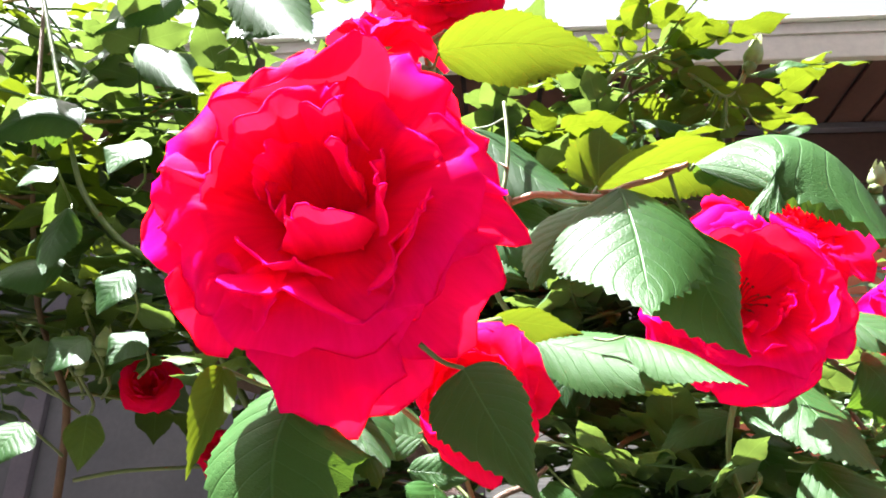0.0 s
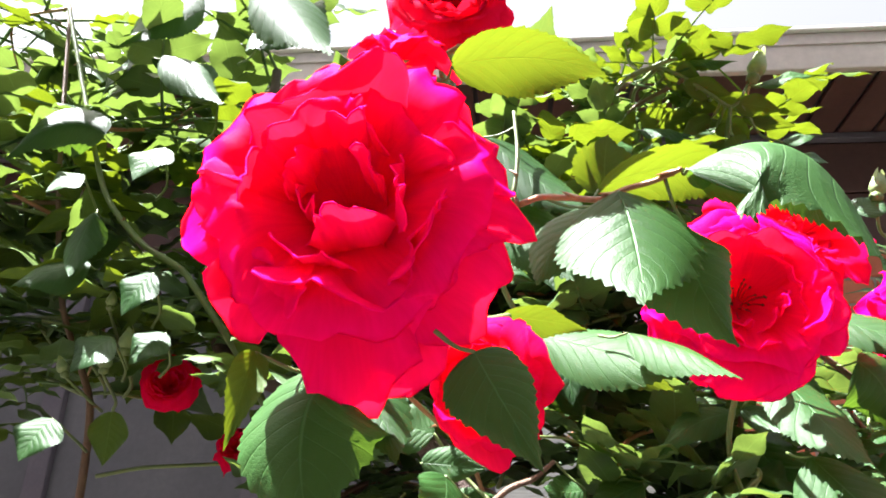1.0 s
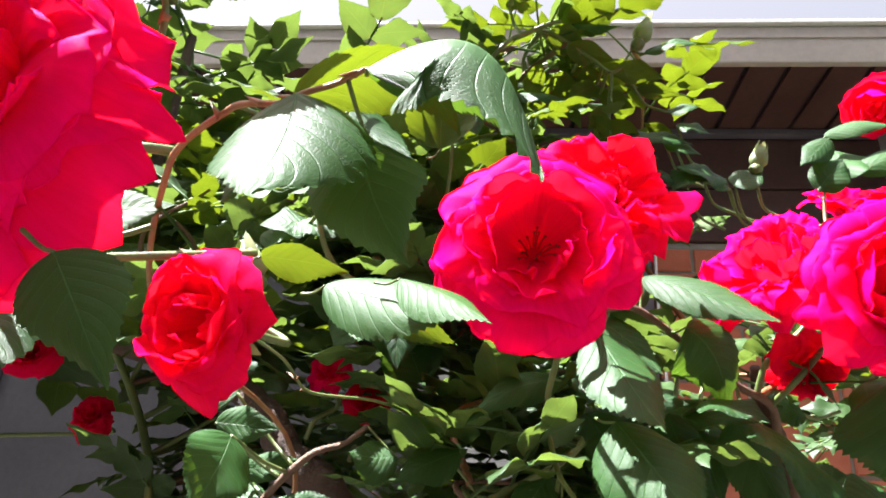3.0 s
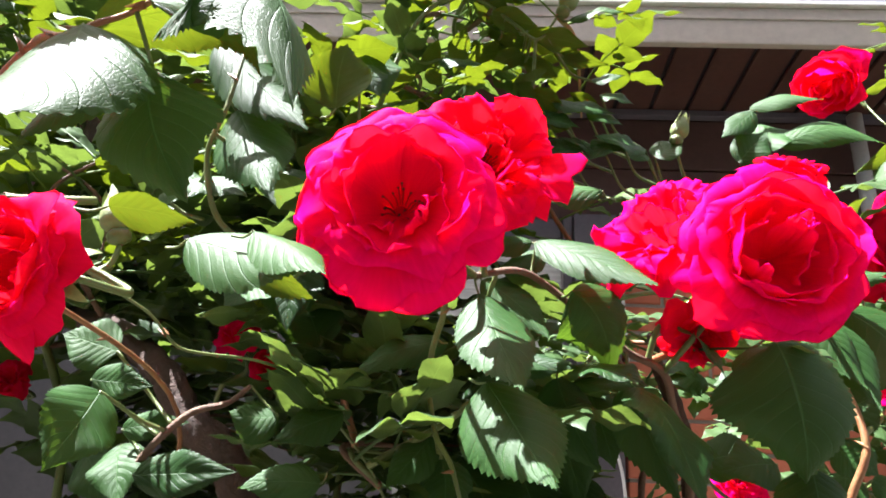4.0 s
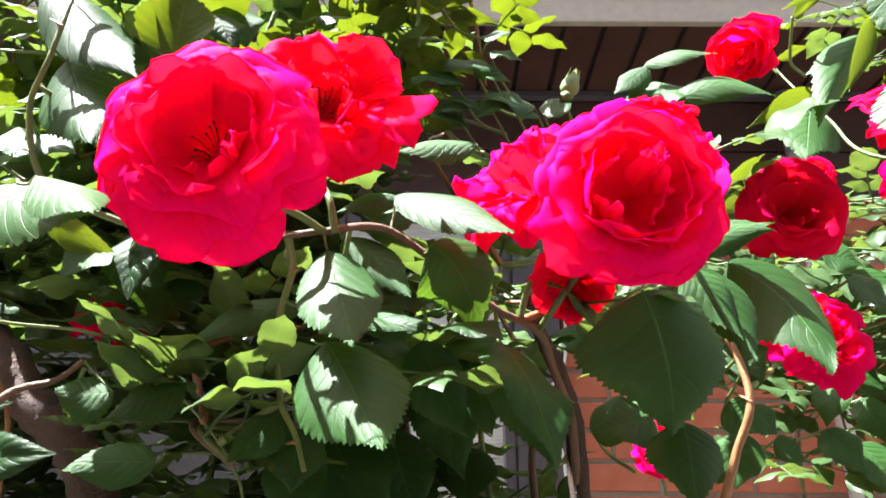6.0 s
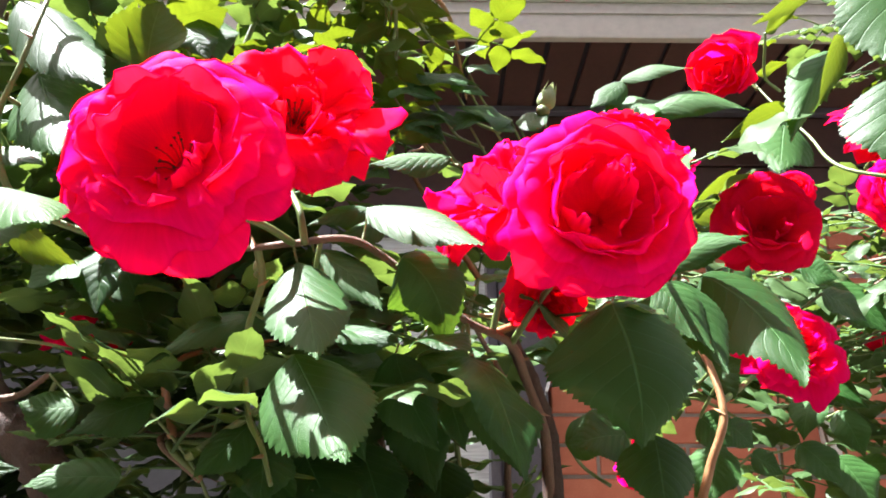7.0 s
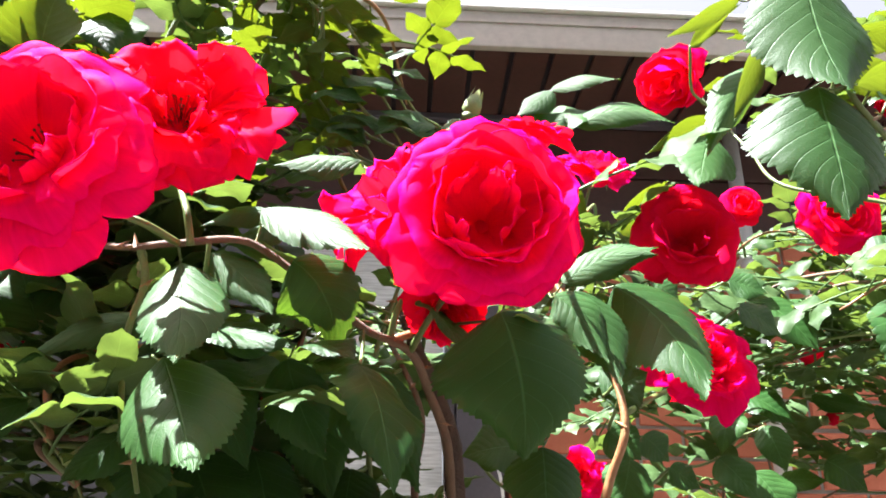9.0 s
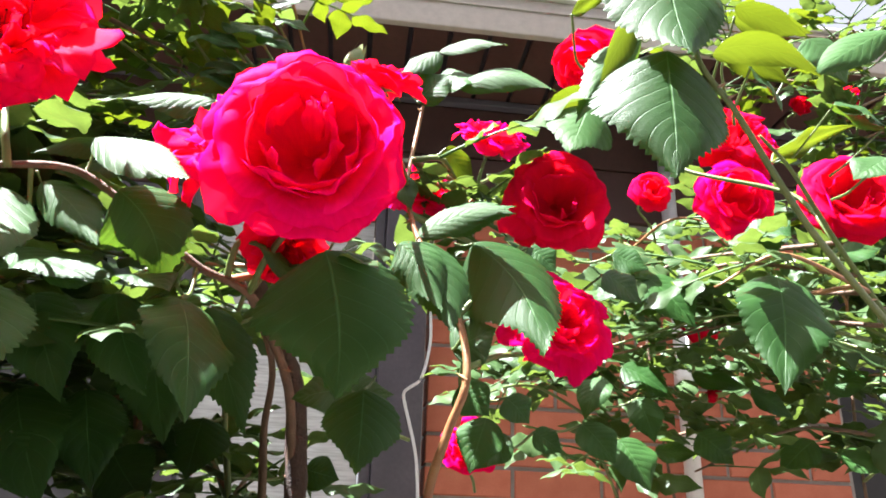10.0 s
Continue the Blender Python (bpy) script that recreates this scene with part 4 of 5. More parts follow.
back_cane.leaf((0.246, 0.480, 1.539), (0.266, 0.470, 1.472), 0.046, 0, 1, hang=True)
thin_cane.leaf((0.271, 0.550, 1.501), (0.268, 0.540, 1.458), 0.048, 0, 1, hang=True)
thin_cane.leaf((0.220, 0.530, 1.473), (0.248, 0.530, 1.439), 0.047, 20, 1, hang=True)
thin_cane.leaf((0.344, 0.600, 1.474), (0.371, 0.600, 1.467), 0.030, 0, 0, hang=True)
mid_cane.leaf((0.255, 0.420, 1.547), (0.302, 0.400, 1.540), 0.026, -10, 0)
mid_cane.leaf((0.184, 0.400, 1.565), (0.245, 0.380, 1.542), 0.041, -10, 0)
drop_cane.leaf((0.172, 0.410, 1.489), (0.173, 0.400, 1.438), 0.036, 0, 0, hang=True)
back_cane.leaf((0.195, 0.430, 1.471), (0.210, 0.430, 1.437), 0.037, 0, 1, hang=True)
tan_cane.leaf((0.358, 0.520, 1.511), (0.405, 0.510, 1.518), 0.050, 0, 1)
tan_cane.leaf((0.363, 0.500, 1.566), (0.326, 0.500, 1.571), 0.038, 0, 1)
trunk_cane.leaf((-0.081, 0.470, 1.491), (-0.048, 0.460, 1.458), 0.038, 0, 1, hang=True)
trunk_cane.leaf((-0.054, 0.500, 1.567), (-0.079, 0.500, 1.598), 0.033, 0, 1, hang=True)
leaf_cane.leaf((0.008, 0.380, 1.660), (-0.024, 0.370, 1.654), 0.046, 0, 1)
leaf_cane.leaf((-0.032, 0.400, 1.661), (0.019, 0.390, 1.661), 0.041, 0, 0)
leaf_cane.leaf((0.062, 0.380, 1.673), (0.061, 0.370, 1.639), 0.040, 0, 1)
leaf_cane.leaf((0.101, 0.400, 1.780), (0.120, 0.400, 1.745), 0.042, 0, 1)
leaf_cane.leaf((-0.020, 0.420, 1.723), (-0.046, 0.420, 1.708), 0.045, 10, 1)
leaf_cane.leaf((0.004, 0.360, 1.651), (0.048, 0.350, 1.637), 0.036, 0, 1)
mid_cane.leaf((0.101, 0.380, 1.757), (0.119, 0.380, 1.730), 0.030, 0, 1)
mid_cane.leaf((0.049, 0.400, 1.600), (0.030, 0.390, 1.577), 0.049, 10, 1)
tan_cane.leaf((0.376, 0.420, 1.501), (0.342, 0.420, 1.495), 0.041, 0, 1)
tan_cane.leaf((0.319, 0.400, 1.580), (0.341, 0.390, 1.545), 0.044, -40, 1)
tan_cane.leaf((0.563, 0.520, 1.623), (0.593, 0.520, 1.600), 0.047, 0, 1)
tan_cane.leaf((0.449, 0.500, 1.525), (0.470, 0.500, 1.505), 0.033, 20, 0)
tan_cane.leaf((0.477, 0.550, 1.512), (0.463, 0.540, 1.470), 0.036, 0, 1)
tan_cane.leaf((0.439, 0.470, 1.542), (0.467, 0.460, 1.556), 0.043, 20, 0)
tan_cane.leaf((0.426, 0.530, 1.788), (0.464, 0.530, 1.803), 0.053, 0, 1)
tan_cane.leaf((0.326, 0.500, 1.763), (0.283, 0.490, 1.769), 0.045, 0, 0)
high_cane.leaf((0.719, 0.850, 2.065), (0.767, 0.850, 2.085), 0.020, 6, 0, True)
right_cane.leaf((0.677, 0.500, 1.844), (0.735, 0.500, 1.806), 0.032, -1, 0, True)
right_cane.leaf((0.704, 0.520, 1.892), (0.789, 0.530, 1.891), 0.031, -1, 0, True)
right_cane.leaf((0.700, 0.500, 1.820), (0.723, 0.500, 1.776), 0.062, -20, 3)
right_cane.leaf((0.836, 0.600, 1.945), (0.871, 0.600, 1.891), 0.087, 10, 1)
right_cane.leaf((0.759, 0.600, 1.665), (0.719, 0.550, 1.543), 0.085, 0, 1)
right_cane.leaf((0.917, 0.620, 1.852), (0.850, 0.620, 1.880), 0.049, 20, 0)
right_cane.leaf((0.773, 0.660, 1.719), (0.822, 0.660, 1.755), 0.047, 0, 1)
right_cane.leaf((0.867, 0.660, 1.720), (0.921, 0.660, 1.731), 0.038, 0, 0)
right_cane.leaf((0.812, 0.500, 1.741), (0.776, 0.500, 1.716), 0.039, 0, 0)
right_cane.leaf((0.527, 0.460, 1.821), (0.576, 0.460, 1.867), 0.016, -1, 3, True)
right_cane.leaf((0.721, 0.740, 1.705), (0.777, 0.730, 1.703), 0.032, 0, 0)
right_cane.leaf((0.672, 0.700, 1.694), (0.714, 0.680, 1.634), 0.084, 0, 1)
right_cane.leaf((0.678, 0.720, 1.703), (0.621, 0.710, 1.665), 0.063, 10, 1)
tan_cane.leaf((0.624, 0.660, 1.700), (0.661, 0.660, 1.686), 0.038, 20, 0)
tan_cane.leaf((0.523, 0.600, 1.674), (0.548, 0.600, 1.653), 0.047, 10, 1)
right_cane.leaf((0.664, 0.760, 1.610), (0.717, 0.750, 1.575), 0.057, 0, 1)
right_cane.leaf((0.753, 0.780, 1.610), (0.816, 0.770, 1.596), 0.039, 0, 0)
right_cane.leaf((0.734, 0.740, 1.539), (0.765, 0.730, 1.508), 0.062, 0, 1)
right_cane.leaf((0.695, 0.760, 1.522), (0.738, 0.750, 1.520), 0.034, 0, 0)
tan_cane.leaf((0.657, 0.700, 1.565), (0.666, 0.690, 1.520), 0.035, 20, 1)
tan_cane.leaf((0.592, 0.620, 1.565), (0.572, 0.610, 1.524), 0.032, 20, 2)
tan_cane.leaf((0.573, 0.620, 1.523), (0.598, 0.610, 1.489), 0.039, 10, 1)
tan_cane.leaf((0.612, 0.640, 1.515), (0.634, 0.630, 1.471), 0.051, 0, 1)
tan_cane.leaf((0.498, 0.580, 1.534), (0.517, 0.580, 1.514), 0.040, 0, 1)
tan_cane.leaf((0.531, 0.620, 1.515), (0.555, 0.620, 1.498), 0.030, 10, 0)
tan_cane.leaf((0.504, 0.600, 1.507), (0.471, 0.600, 1.478), 0.037, 0, 1)
right_cane.leaf((0.833, 0.800, 1.603), (0.881, 0.800, 1.572), 0.052, 0, 0)
right_cane.leaf((0.874, 0.720, 1.588), (0.926, 0.720, 1.612), 0.038, 0, 1)
right_cane.leaf((0.888, 0.740, 1.524), (0.944, 0.740, 1.515), 0.041, 0, 0)
right_cane.leaf((0.868, 0.620, 1.879), (0.925, 0.620, 1.854), 0.055, 0, 1)
right_cane.leaf((0.814, 0.660, 1.835), (0.921, 0.660, 1.883), 0.029, -1, 0, True)
tan_cane.leaf((0.445, 0.600, 1.769), (0.472, 0.600, 1.728), 0.026, -1, 0, True)
right_cane.leaf((0.858, 0.740, 1.675), (0.901, 0.730, 1.649), 0.057, 0, 1)
right_cane.leaf((0.735, 0.800, 1.650), (0.695, 0.800, 1.668), 0.054, 0, 1)
right_cane.leaf((0.888, 0.780, 1.545), (0.842, 0.780, 1.507), 0.042, 0, 1)
tan_cane.leaf((0.329, 0.500, 1.754), (0.281, 0.490, 1.769), 0.042, 0, 1)
tan_cane.leaf((0.293, 0.500, 1.757), (0.251, 0.490, 1.767), 0.025, 0, 0)
tan_cane.leaf((0.263, 0.500, 1.783), (0.239, 0.500, 1.800), 0.026, 0, 0)
tan_cane.leaf((0.249, 0.500, 1.808), (0.303, 0.500, 1.796), 0.039, 0, 0)
tan_cane.leaf((0.290, 0.520, 1.814), (0.265, 0.520, 1.832), 0.017, -1, 0, True)
tan_cane.leaf((0.247, 0.520, 1.798), (0.270, 0.520, 1.796), 0.015, -1, 0, True)
tan_cane.leaf((0.242, 0.500, 1.763), (0.274, 0.500, 1.742), 0.034, 0, 1)
tan_cane.leaf((0.333, 0.500, 1.757), (0.358, 0.500, 1.771), 0.036, 0, 0)
tan_cane.leaf((0.410, 0.520, 1.764), (0.437, 0.520, 1.795), 0.034, 20, 1)
bud_cane.leaf((0.226, 0.500, 1.883), (0.277, 0.500, 1.868), 0.018, -1, 0, True)
bud_cane.leaf((0.258, 0.500, 1.856), (0.297, 0.500, 1.847), 0.016, -1, 0, True)
bud_cane.leaf((0.221, 0.500, 1.859), (0.191, 0.500, 1.840), 0.021, -1, 1, True)
bud_cane.leaf((0.213, 0.500, 1.883), (0.194, 0.500, 1.915), 0.021, -1, 1, True)
bud_cane.leaf((0.231, 0.500, 1.835), (0.212, 0.500, 1.811), 0.017, -1, 1, True)
bud_cane.leaf((0.231, 0.500, 1.819), (0.261, 0.500, 1.798), 0.020, -1, 0, True)
tan_cane.leaf((0.227, 0.500, 1.791), (0.271, 0.490, 1.776), 0.037, 0, 1)
tan_cane.leaf((0.242, 0.500, 1.767), (0.280, 0.490, 1.755), 0.031, 10, 0)
tan_cane.leaf((0.264, 0.500, 1.755), (0.228, 0.500, 1.744), 0.023, -1, 1, True)
tan_cane.leaf((0.278, 0.500, 1.798), (0.309, 0.500, 1.786), 0.029, 0, 0)
tan_cane.leaf((0.290, 0.500, 1.816), (0.319, 0.500, 1.807), 0.029, 0, 1)
bud_cane.leaf((0.224, 0.500, 1.849), (0.254, 0.500, 1.834), 0.019, -1, 0, True)
bud_cane.leaf((0.250, 0.500, 1.860), (0.282, 0.500, 1.852), 0.016, -1, 0, True)
bud_cane.leaf((0.232, 0.500, 1.808), (0.212, 0.500, 1.827), 0.020, -1, 1, True)
bud_cane.leaf((0.283, 0.500, 1.830), (0.313, 0.500, 1.837), 0.024, 0, 0)
tan_cane.leaf((0.306, 0.500, 1.771), (0.278, 0.490, 1.746), 0.033, 0, 1)
bud_cane.leaf((0.200, 0.500, 1.873), (0.230, 0.500, 1.868), 0.019, -1, 0, True)
trunk_cane.leaf((0.091, 0.480, 1.554), (0.124, 0.470, 1.539), 0.039, -1, 0, True)
trunk_cane.leaf((0.067, 0.500, 1.611), (0.092, 0.500, 1.615), 0.023, -1, 0, True)
left_cane.leaf((-0.314, 0.500, 1.578), (-0.313, 0.500, 1.532), 0.036, -1, 0, True)
left_cane.leaf((-0.322, 0.490, 1.641), (-0.348, 0.480, 1.607), 0.056, 0, 1)
left_cane.leaf((-0.347, 0.470, 1.566), (-0.361, 0.460, 1.530), 0.052, 0, 1)
left_cane.leaf((-0.278, 0.500, 1.648), (-0.302, 0.490, 1.616), 0.049, 0, 1)
left_cane.leaf((-0.290, 0.480, 1.698), (-0.312, 0.480, 1.658), 0.052, 0, 1)
left_cane.leaf((-0.380, 0.480, 1.801), (-0.407, 0.470, 1.778), 0.056, 0, 1)
left_cane.leaf((-0.303, 0.480, 1.829), (-0.323, 0.470, 1.788), 0.056, 0, 1)
left_cane.leaf((-0.277, 0.520, 1.912), (-0.364, 0.520, 1.969), 0.064, 0, 1)
left_cane.leaf((-0.403, 0.550, 1.800), (-0.478, 0.550, 1.770), 0.026, -1, 1, True)
left_cane.leaf((-0.385, 0.540, 1.997), (-0.431, 0.550, 1.942), 0.050, 0, 3)
left_cane.leaf((-0.260, 0.560, 2.046), (-0.169, 0.540, 2.002), 0.122, 20, 1)
bud_cane.leaf((0.177, 0.475, 1.897), (0.212, 0.475, 1.880), 0.029, -1, 0, True)
bud_cane.leaf((0.180, 0.475, 1.903), (0.245, 0.475, 1.904), 0.023, 0, 4)
bud_cane.leaf((0.193, 0.475, 1.881), (0.235, 0.475, 1.867), 0.023, -1, 0, True)
bud_cane.leaf((0.234, 0.475, 1.858), (0.277, 0.475, 1.848), 0.022, -1, 1, True)
bud_cane.leaf((0.261, 0.475, 1.875), (0.315, 0.475, 1.885), 0.024, 0, 1)
bud_cane.leaf((0.149, 0.475, 1.832), (0.199, 0.475, 1.824), 0.027, 0, 4)
bud_cane.leaf((0.230, 0.475, 1.823), (0.233, 0.475, 1.812), 0.021, -1, 0, True)

# ---- large leaves that can be told apart ----
near_cane.blade((0.071, 0.124, 1.587), (0.073, 0.112, 1.562), (0.071, 0.092, 1.534), 0.050, 0, 10, 8)
near_cane.blade((0.094, 0.118, 1.592), (0.128, 0.112, 1.595), (0.146, 0.104, 1.545), 0.070, -12, 58, 4)
near_cane.blade((0.094, 0.128, 1.574), (0.096, 0.130, 1.557), (0.109, 0.136, 1.534), 0.041, 0, 15, 20)
near_cane.blade((0.066, 0.138, 1.595), (0.101, 0.138, 1.603), (0.123, 0.140, 1.580), 0.025, 0, 5, 5, lime=True)
near_cane.blade((0.067, 0.160, 1.599), (0.051, 0.155, 1.581), (0.042, 0.150, 1.561), 0.027, 0, 10, 20)
low_cane.blade((0.090, 0.250, 1.573), (0.112, 0.235, 1.560), (0.133, 0.218, 1.542), 0.031, 0, 40, 5)
low_cane.blade((0.077, 0.275, 1.576), (0.095, 0.275, 1.562), (0.116, 0.275, 1.549), 0.025, 0, 5, 5, lime=True)
low_cane.blade((0.028, 0.236, 1.577), (0.049, 0.236, 1.575), (0.069, 0.236, 1.570), 0.022, 0, 5, 5, lime=True)
under_cane.blade((0.022, 0.100, 1.522), (0.029, 0.102, 1.510), (0.042, 0.104, 1.488), 0.029, 0, 12, 8)
under_cane.blade((-0.027, 0.118, 1.519), (-0.033, 0.118, 1.497), (-0.025, 0.118, 1.465), 0.056, 0, 10, 24)
under_cane.blade((-0.023, 0.135, 1.525), (-0.011, 0.130, 1.509), (-0.003, 0.122, 1.492), 0.025, 0, 25, 12)
under_cane.blade((-0.049, 0.112, 1.525), (-0.050, 0.108, 1.512), (-0.052, 0.104, 1.493), 0.013, 0, 35, 5, lime=True)
crown_cane.blade((0.010, 0.130, 1.648), (0.042, 0.128, 1.649), (0.072, 0.126, 1.637), 0.030, 0, 8, 8, lime=True)
crown_cane.blade((0.031, 0.142, 1.671), (0.020, 0.140, 1.664), (0.006, 0.138, 1.652), 0.011, 0, 20, 5)
left_cane.blade((-0.382, 0.500, 1.860), (-0.427, 0.490, 1.866), (-0.467, 0.480, 1.821), 0.061, 0, 55, 0)
left_cane.blade((-0.307, 0.450, 1.916), (-0.271, 0.440, 1.883), (-0.228, 0.430, 1.841), 0.041, 0, 10, 10)
left_cane.blade((-0.359, 0.480, 1.760), (-0.368, 0.480, 1.729), (-0.362, 0.470, 1.691), 0.046, 0, 10, 20)
left_cane.blade((-0.365, 0.500, 1.715), (-0.396, 0.490, 1.705), (-0.426, 0.480, 1.686), 0.048, 0, 10, 10)
leaf_cane.blade((-0.193, 0.400, 1.962), (-0.157, 0.390, 1.905), (-0.115, 0.380, 1.853), 0.069, 0, 20, 10)
left_cane.blade((-0.321, 0.500, 2.048), (-0.346, 0.490, 1.997), (-0.380, 0.480, 1.957), 0.075, 0, 10, 10)
mid_cane.blade((0.192, 0.350, 1.580), (0.204, 0.325, 1.547), (0.215, 0.291, 1.513), 0.044, 0, 18, 10)
drop_cane.blade((0.198, 0.330, 1.525), (0.214, 0.312, 1.498), (0.230, 0.287, 1.470), 0.055, 0, 14, 12)
mid_cane.blade((0.247, 0.362, 1.588), (0.265, 0.370, 1.570), (0.271, 0.384, 1.543), 0.051, 0, 12, 25)
mid_cane.blade((0.226, 0.372, 1.623), (0.260, 0.348, 1.602), (0.290, 0.330, 1.582), 0.030, 0, 8, 8)
mid_cane.blade((0.275, 0.415, 1.681), (0.247, 0.410, 1.678), (0.220, 0.405, 1.669), 0.030, 0, 10, 25)
mid_cane.blade((0.225, 0.395, 1.632), (0.208, 0.390, 1.628), (0.188, 0.385, 1.617), 0.018, 0, 20, 10)
mid_cane.blade((0.233, 0.400, 1.629), (0.218, 0.395, 1.618), (0.201, 0.390, 1.608), 0.023, 0, 10, 20)
mid_cane.blade((0.193, 0.395, 1.604), (0.216, 0.390, 1.588), (0.236, 0.380, 1.563), 0.030, 0, 10, 10)
mid_cane.blade((0.210, 0.385, 1.548), (0.230, 0.380, 1.548), (0.252, 0.375, 1.545), 0.018, 0, 10, 10)
drop_cane.blade((0.174, 0.380, 1.558), (0.147, 0.368, 1.550), (0.118, 0.355, 1.526), 0.024, 0, 15, 10)
drop_cane.blade((0.167, 0.390, 1.504), (0.156, 0.380, 1.488), (0.144, 0.370, 1.472), 0.027, 0, 10, 10)
drop_cane.blade((0.174, 0.385, 1.491), (0.177, 0.380, 1.475), (0.177, 0.375, 1.459), 0.032, 0, 10, 10)
back_cane.blade((0.288, 0.425, 1.546), (0.303, 0.425, 1.513), (0.319, 0.425, 1.474), 0.039, 0, 10, 30)
back_cane.blade((0.242, 0.405, 1.545), (0.252, 0.405, 1.517), (0.268, 0.405, 1.490), 0.040, 0, 15, 15)
lower_cane.blade((0.077, 0.380, 1.510), (0.063, 0.375, 1.508), (0.050, 0.370, 1.510), 0.030, 0, 10, 10)
lower_cane.blade((0.114, 0.385, 1.514), (0.095, 0.380, 1.506), (0.076, 0.375, 1.494), 0.028, 0, 10, 10)
lower_cane.blade((0.107, 0.375, 1.473), (0.085, 0.370, 1.473), (0.064, 0.365, 1.468), 0.027, 0, 10, 10)
tan_cane.blade((0.357, 0.350, 1.558), (0.367, 0.353, 1.523), (0.368, 0.360, 1.485), 0.086, 0, 12, 10)
tan_cane.blade((0.382, 0.385, 1.496), (0.382, 0.380, 1.476), (0.381, 0.375, 1.452), 0.042, 0, 10, 10)
tan_cane.blade((0.396, 0.402, 1.586), (0.410, 0.398, 1.572), (0.422, 0.390, 1.542), 0.036, 0, 10, 15)
tan_cane.blade((0.451, 0.465, 1.617), (0.480, 0.450, 1.583), (0.491, 0.430, 1.532), 0.076, 0, 12, 22)
tan_cane.blade((0.423, 0.455, 1.621), (0.450, 0.450, 1.634), (0.476, 0.442, 1.632), 0.030, 0, 8, 8)
tan_cane.blade((0.447, 0.520, 1.781), (0.486, 0.510, 1.793), (0.523, 0.500, 1.774), 0.033, 0, 8, 15)
tan_cane.blade((0.427, 0.520, 1.816), (0.412, 0.515, 1.800), (0.394, 0.510, 1.782), 0.026, 0, 8, 8)
tan_cane.blade((0.429, 0.530, 1.824), (0.455, 0.520, 1.829), (0.485, 0.510, 1.823), 0.021, 0, 8, 8)
high_cane.blade((0.588, 0.470, 1.812), (0.555, 0.460, 1.771), (0.523, 0.450, 1.713), 0.040, 0, 60, 5)
high_cane.blade((0.553, 0.505, 1.767), (0.541, 0.495, 1.739), (0.528, 0.480, 1.707), 0.059, 0, 8, 8)
high_cane.blade((0.563, 0.520, 1.788), (0.533, 0.515, 1.775), (0.500, 0.510, 1.750), 0.029, 0, 5, 5, lime=True)
tan_cane.blade((0.487, 0.560, 1.702), (0.508, 0.565, 1.729), (0.540, 0.570, 1.759), 0.041, 0, 5, 5, lime=True)
arch_cane.blade((0.555, 0.345, 1.792), (0.550, 0.335, 1.732), (0.551, 0.322, 1.681), 0.078, 0, 8, 12)
arch_cane.blade((0.546, 0.342, 1.699), (0.543, 0.335, 1.655), (0.539, 0.330, 1.608), 0.085, 0, 8, 10)
arch_cane.blade((0.591, 0.370, 1.723), (0.629, 0.372, 1.735), (0.669, 0.375, 1.718), 0.024, 0, 5, 5, lime=True)
arch_cane.blade((0.560, 0.420, 1.786), (0.546, 0.420, 1.758), (0.532, 0.420, 1.726), 0.024, 0, 5, 5, lime=True)
arch_cane.blade((0.624, 0.390, 1.783), (0.650, 0.390, 1.775), (0.677, 0.390, 1.763), 0.019, 0, 5, 5, lime=True)
arch_cane.blade((0.806, 0.460, 1.842), (0.761, 0.455, 1.813), (0.719, 0.450, 1.776), 0.036, 0, 10, 14)
arch_cane.blade((0.540, 0.400, 1.815), (0.507, 0.390, 1.789), (0.474, 0.380, 1.762), 0.015, 0, 5, 5, lime=True)
tan_cane.blade((0.408, 0.410, 1.592), (0.422, 0.402, 1.564), (0.428, 0.390, 1.530), 0.039, 0, 10, 15)
tan_cane.blade((0.412, 0.450, 1.613), (0.441, 0.445, 1.629), (0.476, 0.440, 1.636), 0.024, 0, 8, 8)
low_cane.blade((0.049, 0.275, 1.578), (0.084, 0.258, 1.565), (0.122, 0.236, 1.549), 0.040, 0, 12, 10)
leaf_cane.blade((0.013, 0.345, 1.748), (0.049, 0.335, 1.709), (0.087, 0.325, 1.670), 0.045, 0, 15, 10)
leaf_cane.blade((0.034, 0.345, 1.696), (0.052, 0.335, 1.664), (0.071, 0.320, 1.627), 0.053, 0, 12, 14)
leaf_cane.blade((0.097, 0.345, 1.699), (0.097, 0.342, 1.723), (0.101, 0.340, 1.745), 0.046, 0, 6, 6, lime=True)

# ---- buds ----
bud_cane.bud((0.253, 0.475, 1.879), (0.268, 0.475, 1.914), 0.0086)
bud_cane.bud((0.141, 0.470, 1.925), (0.146, 0.470, 1.952), 0.0068)
tan_cane.bud((0.351, 0.500, 1.768), (0.361, 0.500, 1.797), 0.0078)
low_cane.bud((0.013, 0.280, 1.576), (0.003, 0.280, 1.603), 0.0082)
right_cane.bud((0.769, 0.800, 1.589), (0.800, 0.800, 1.596), 0.0078, 1.0)
drop_cane.bud((0.169, 0.360, 1.575), (0.169, 0.360, 1.588), 0.0027)
left_cane.bud((-0.372, 0.540, 1.636), (-0.374, 0.540, 1.661), 0.0075)
left_cane.bud((-0.336, 0.540, 1.638), (-0.335, 0.540, 1.665), 0.0080)
left_cane.bud((-0.353, 0.540, 1.620), (-0.354, 0.540, 1.643), 0.0068)
left_cane.bud((-0.389, 0.540, 1.617), (-0.400, 0.540, 1.636), 0.0058)
left_cane.bud((-0.360, 0.540, 1.683), (-0.360, 0.540, 1.703), 0.0055)

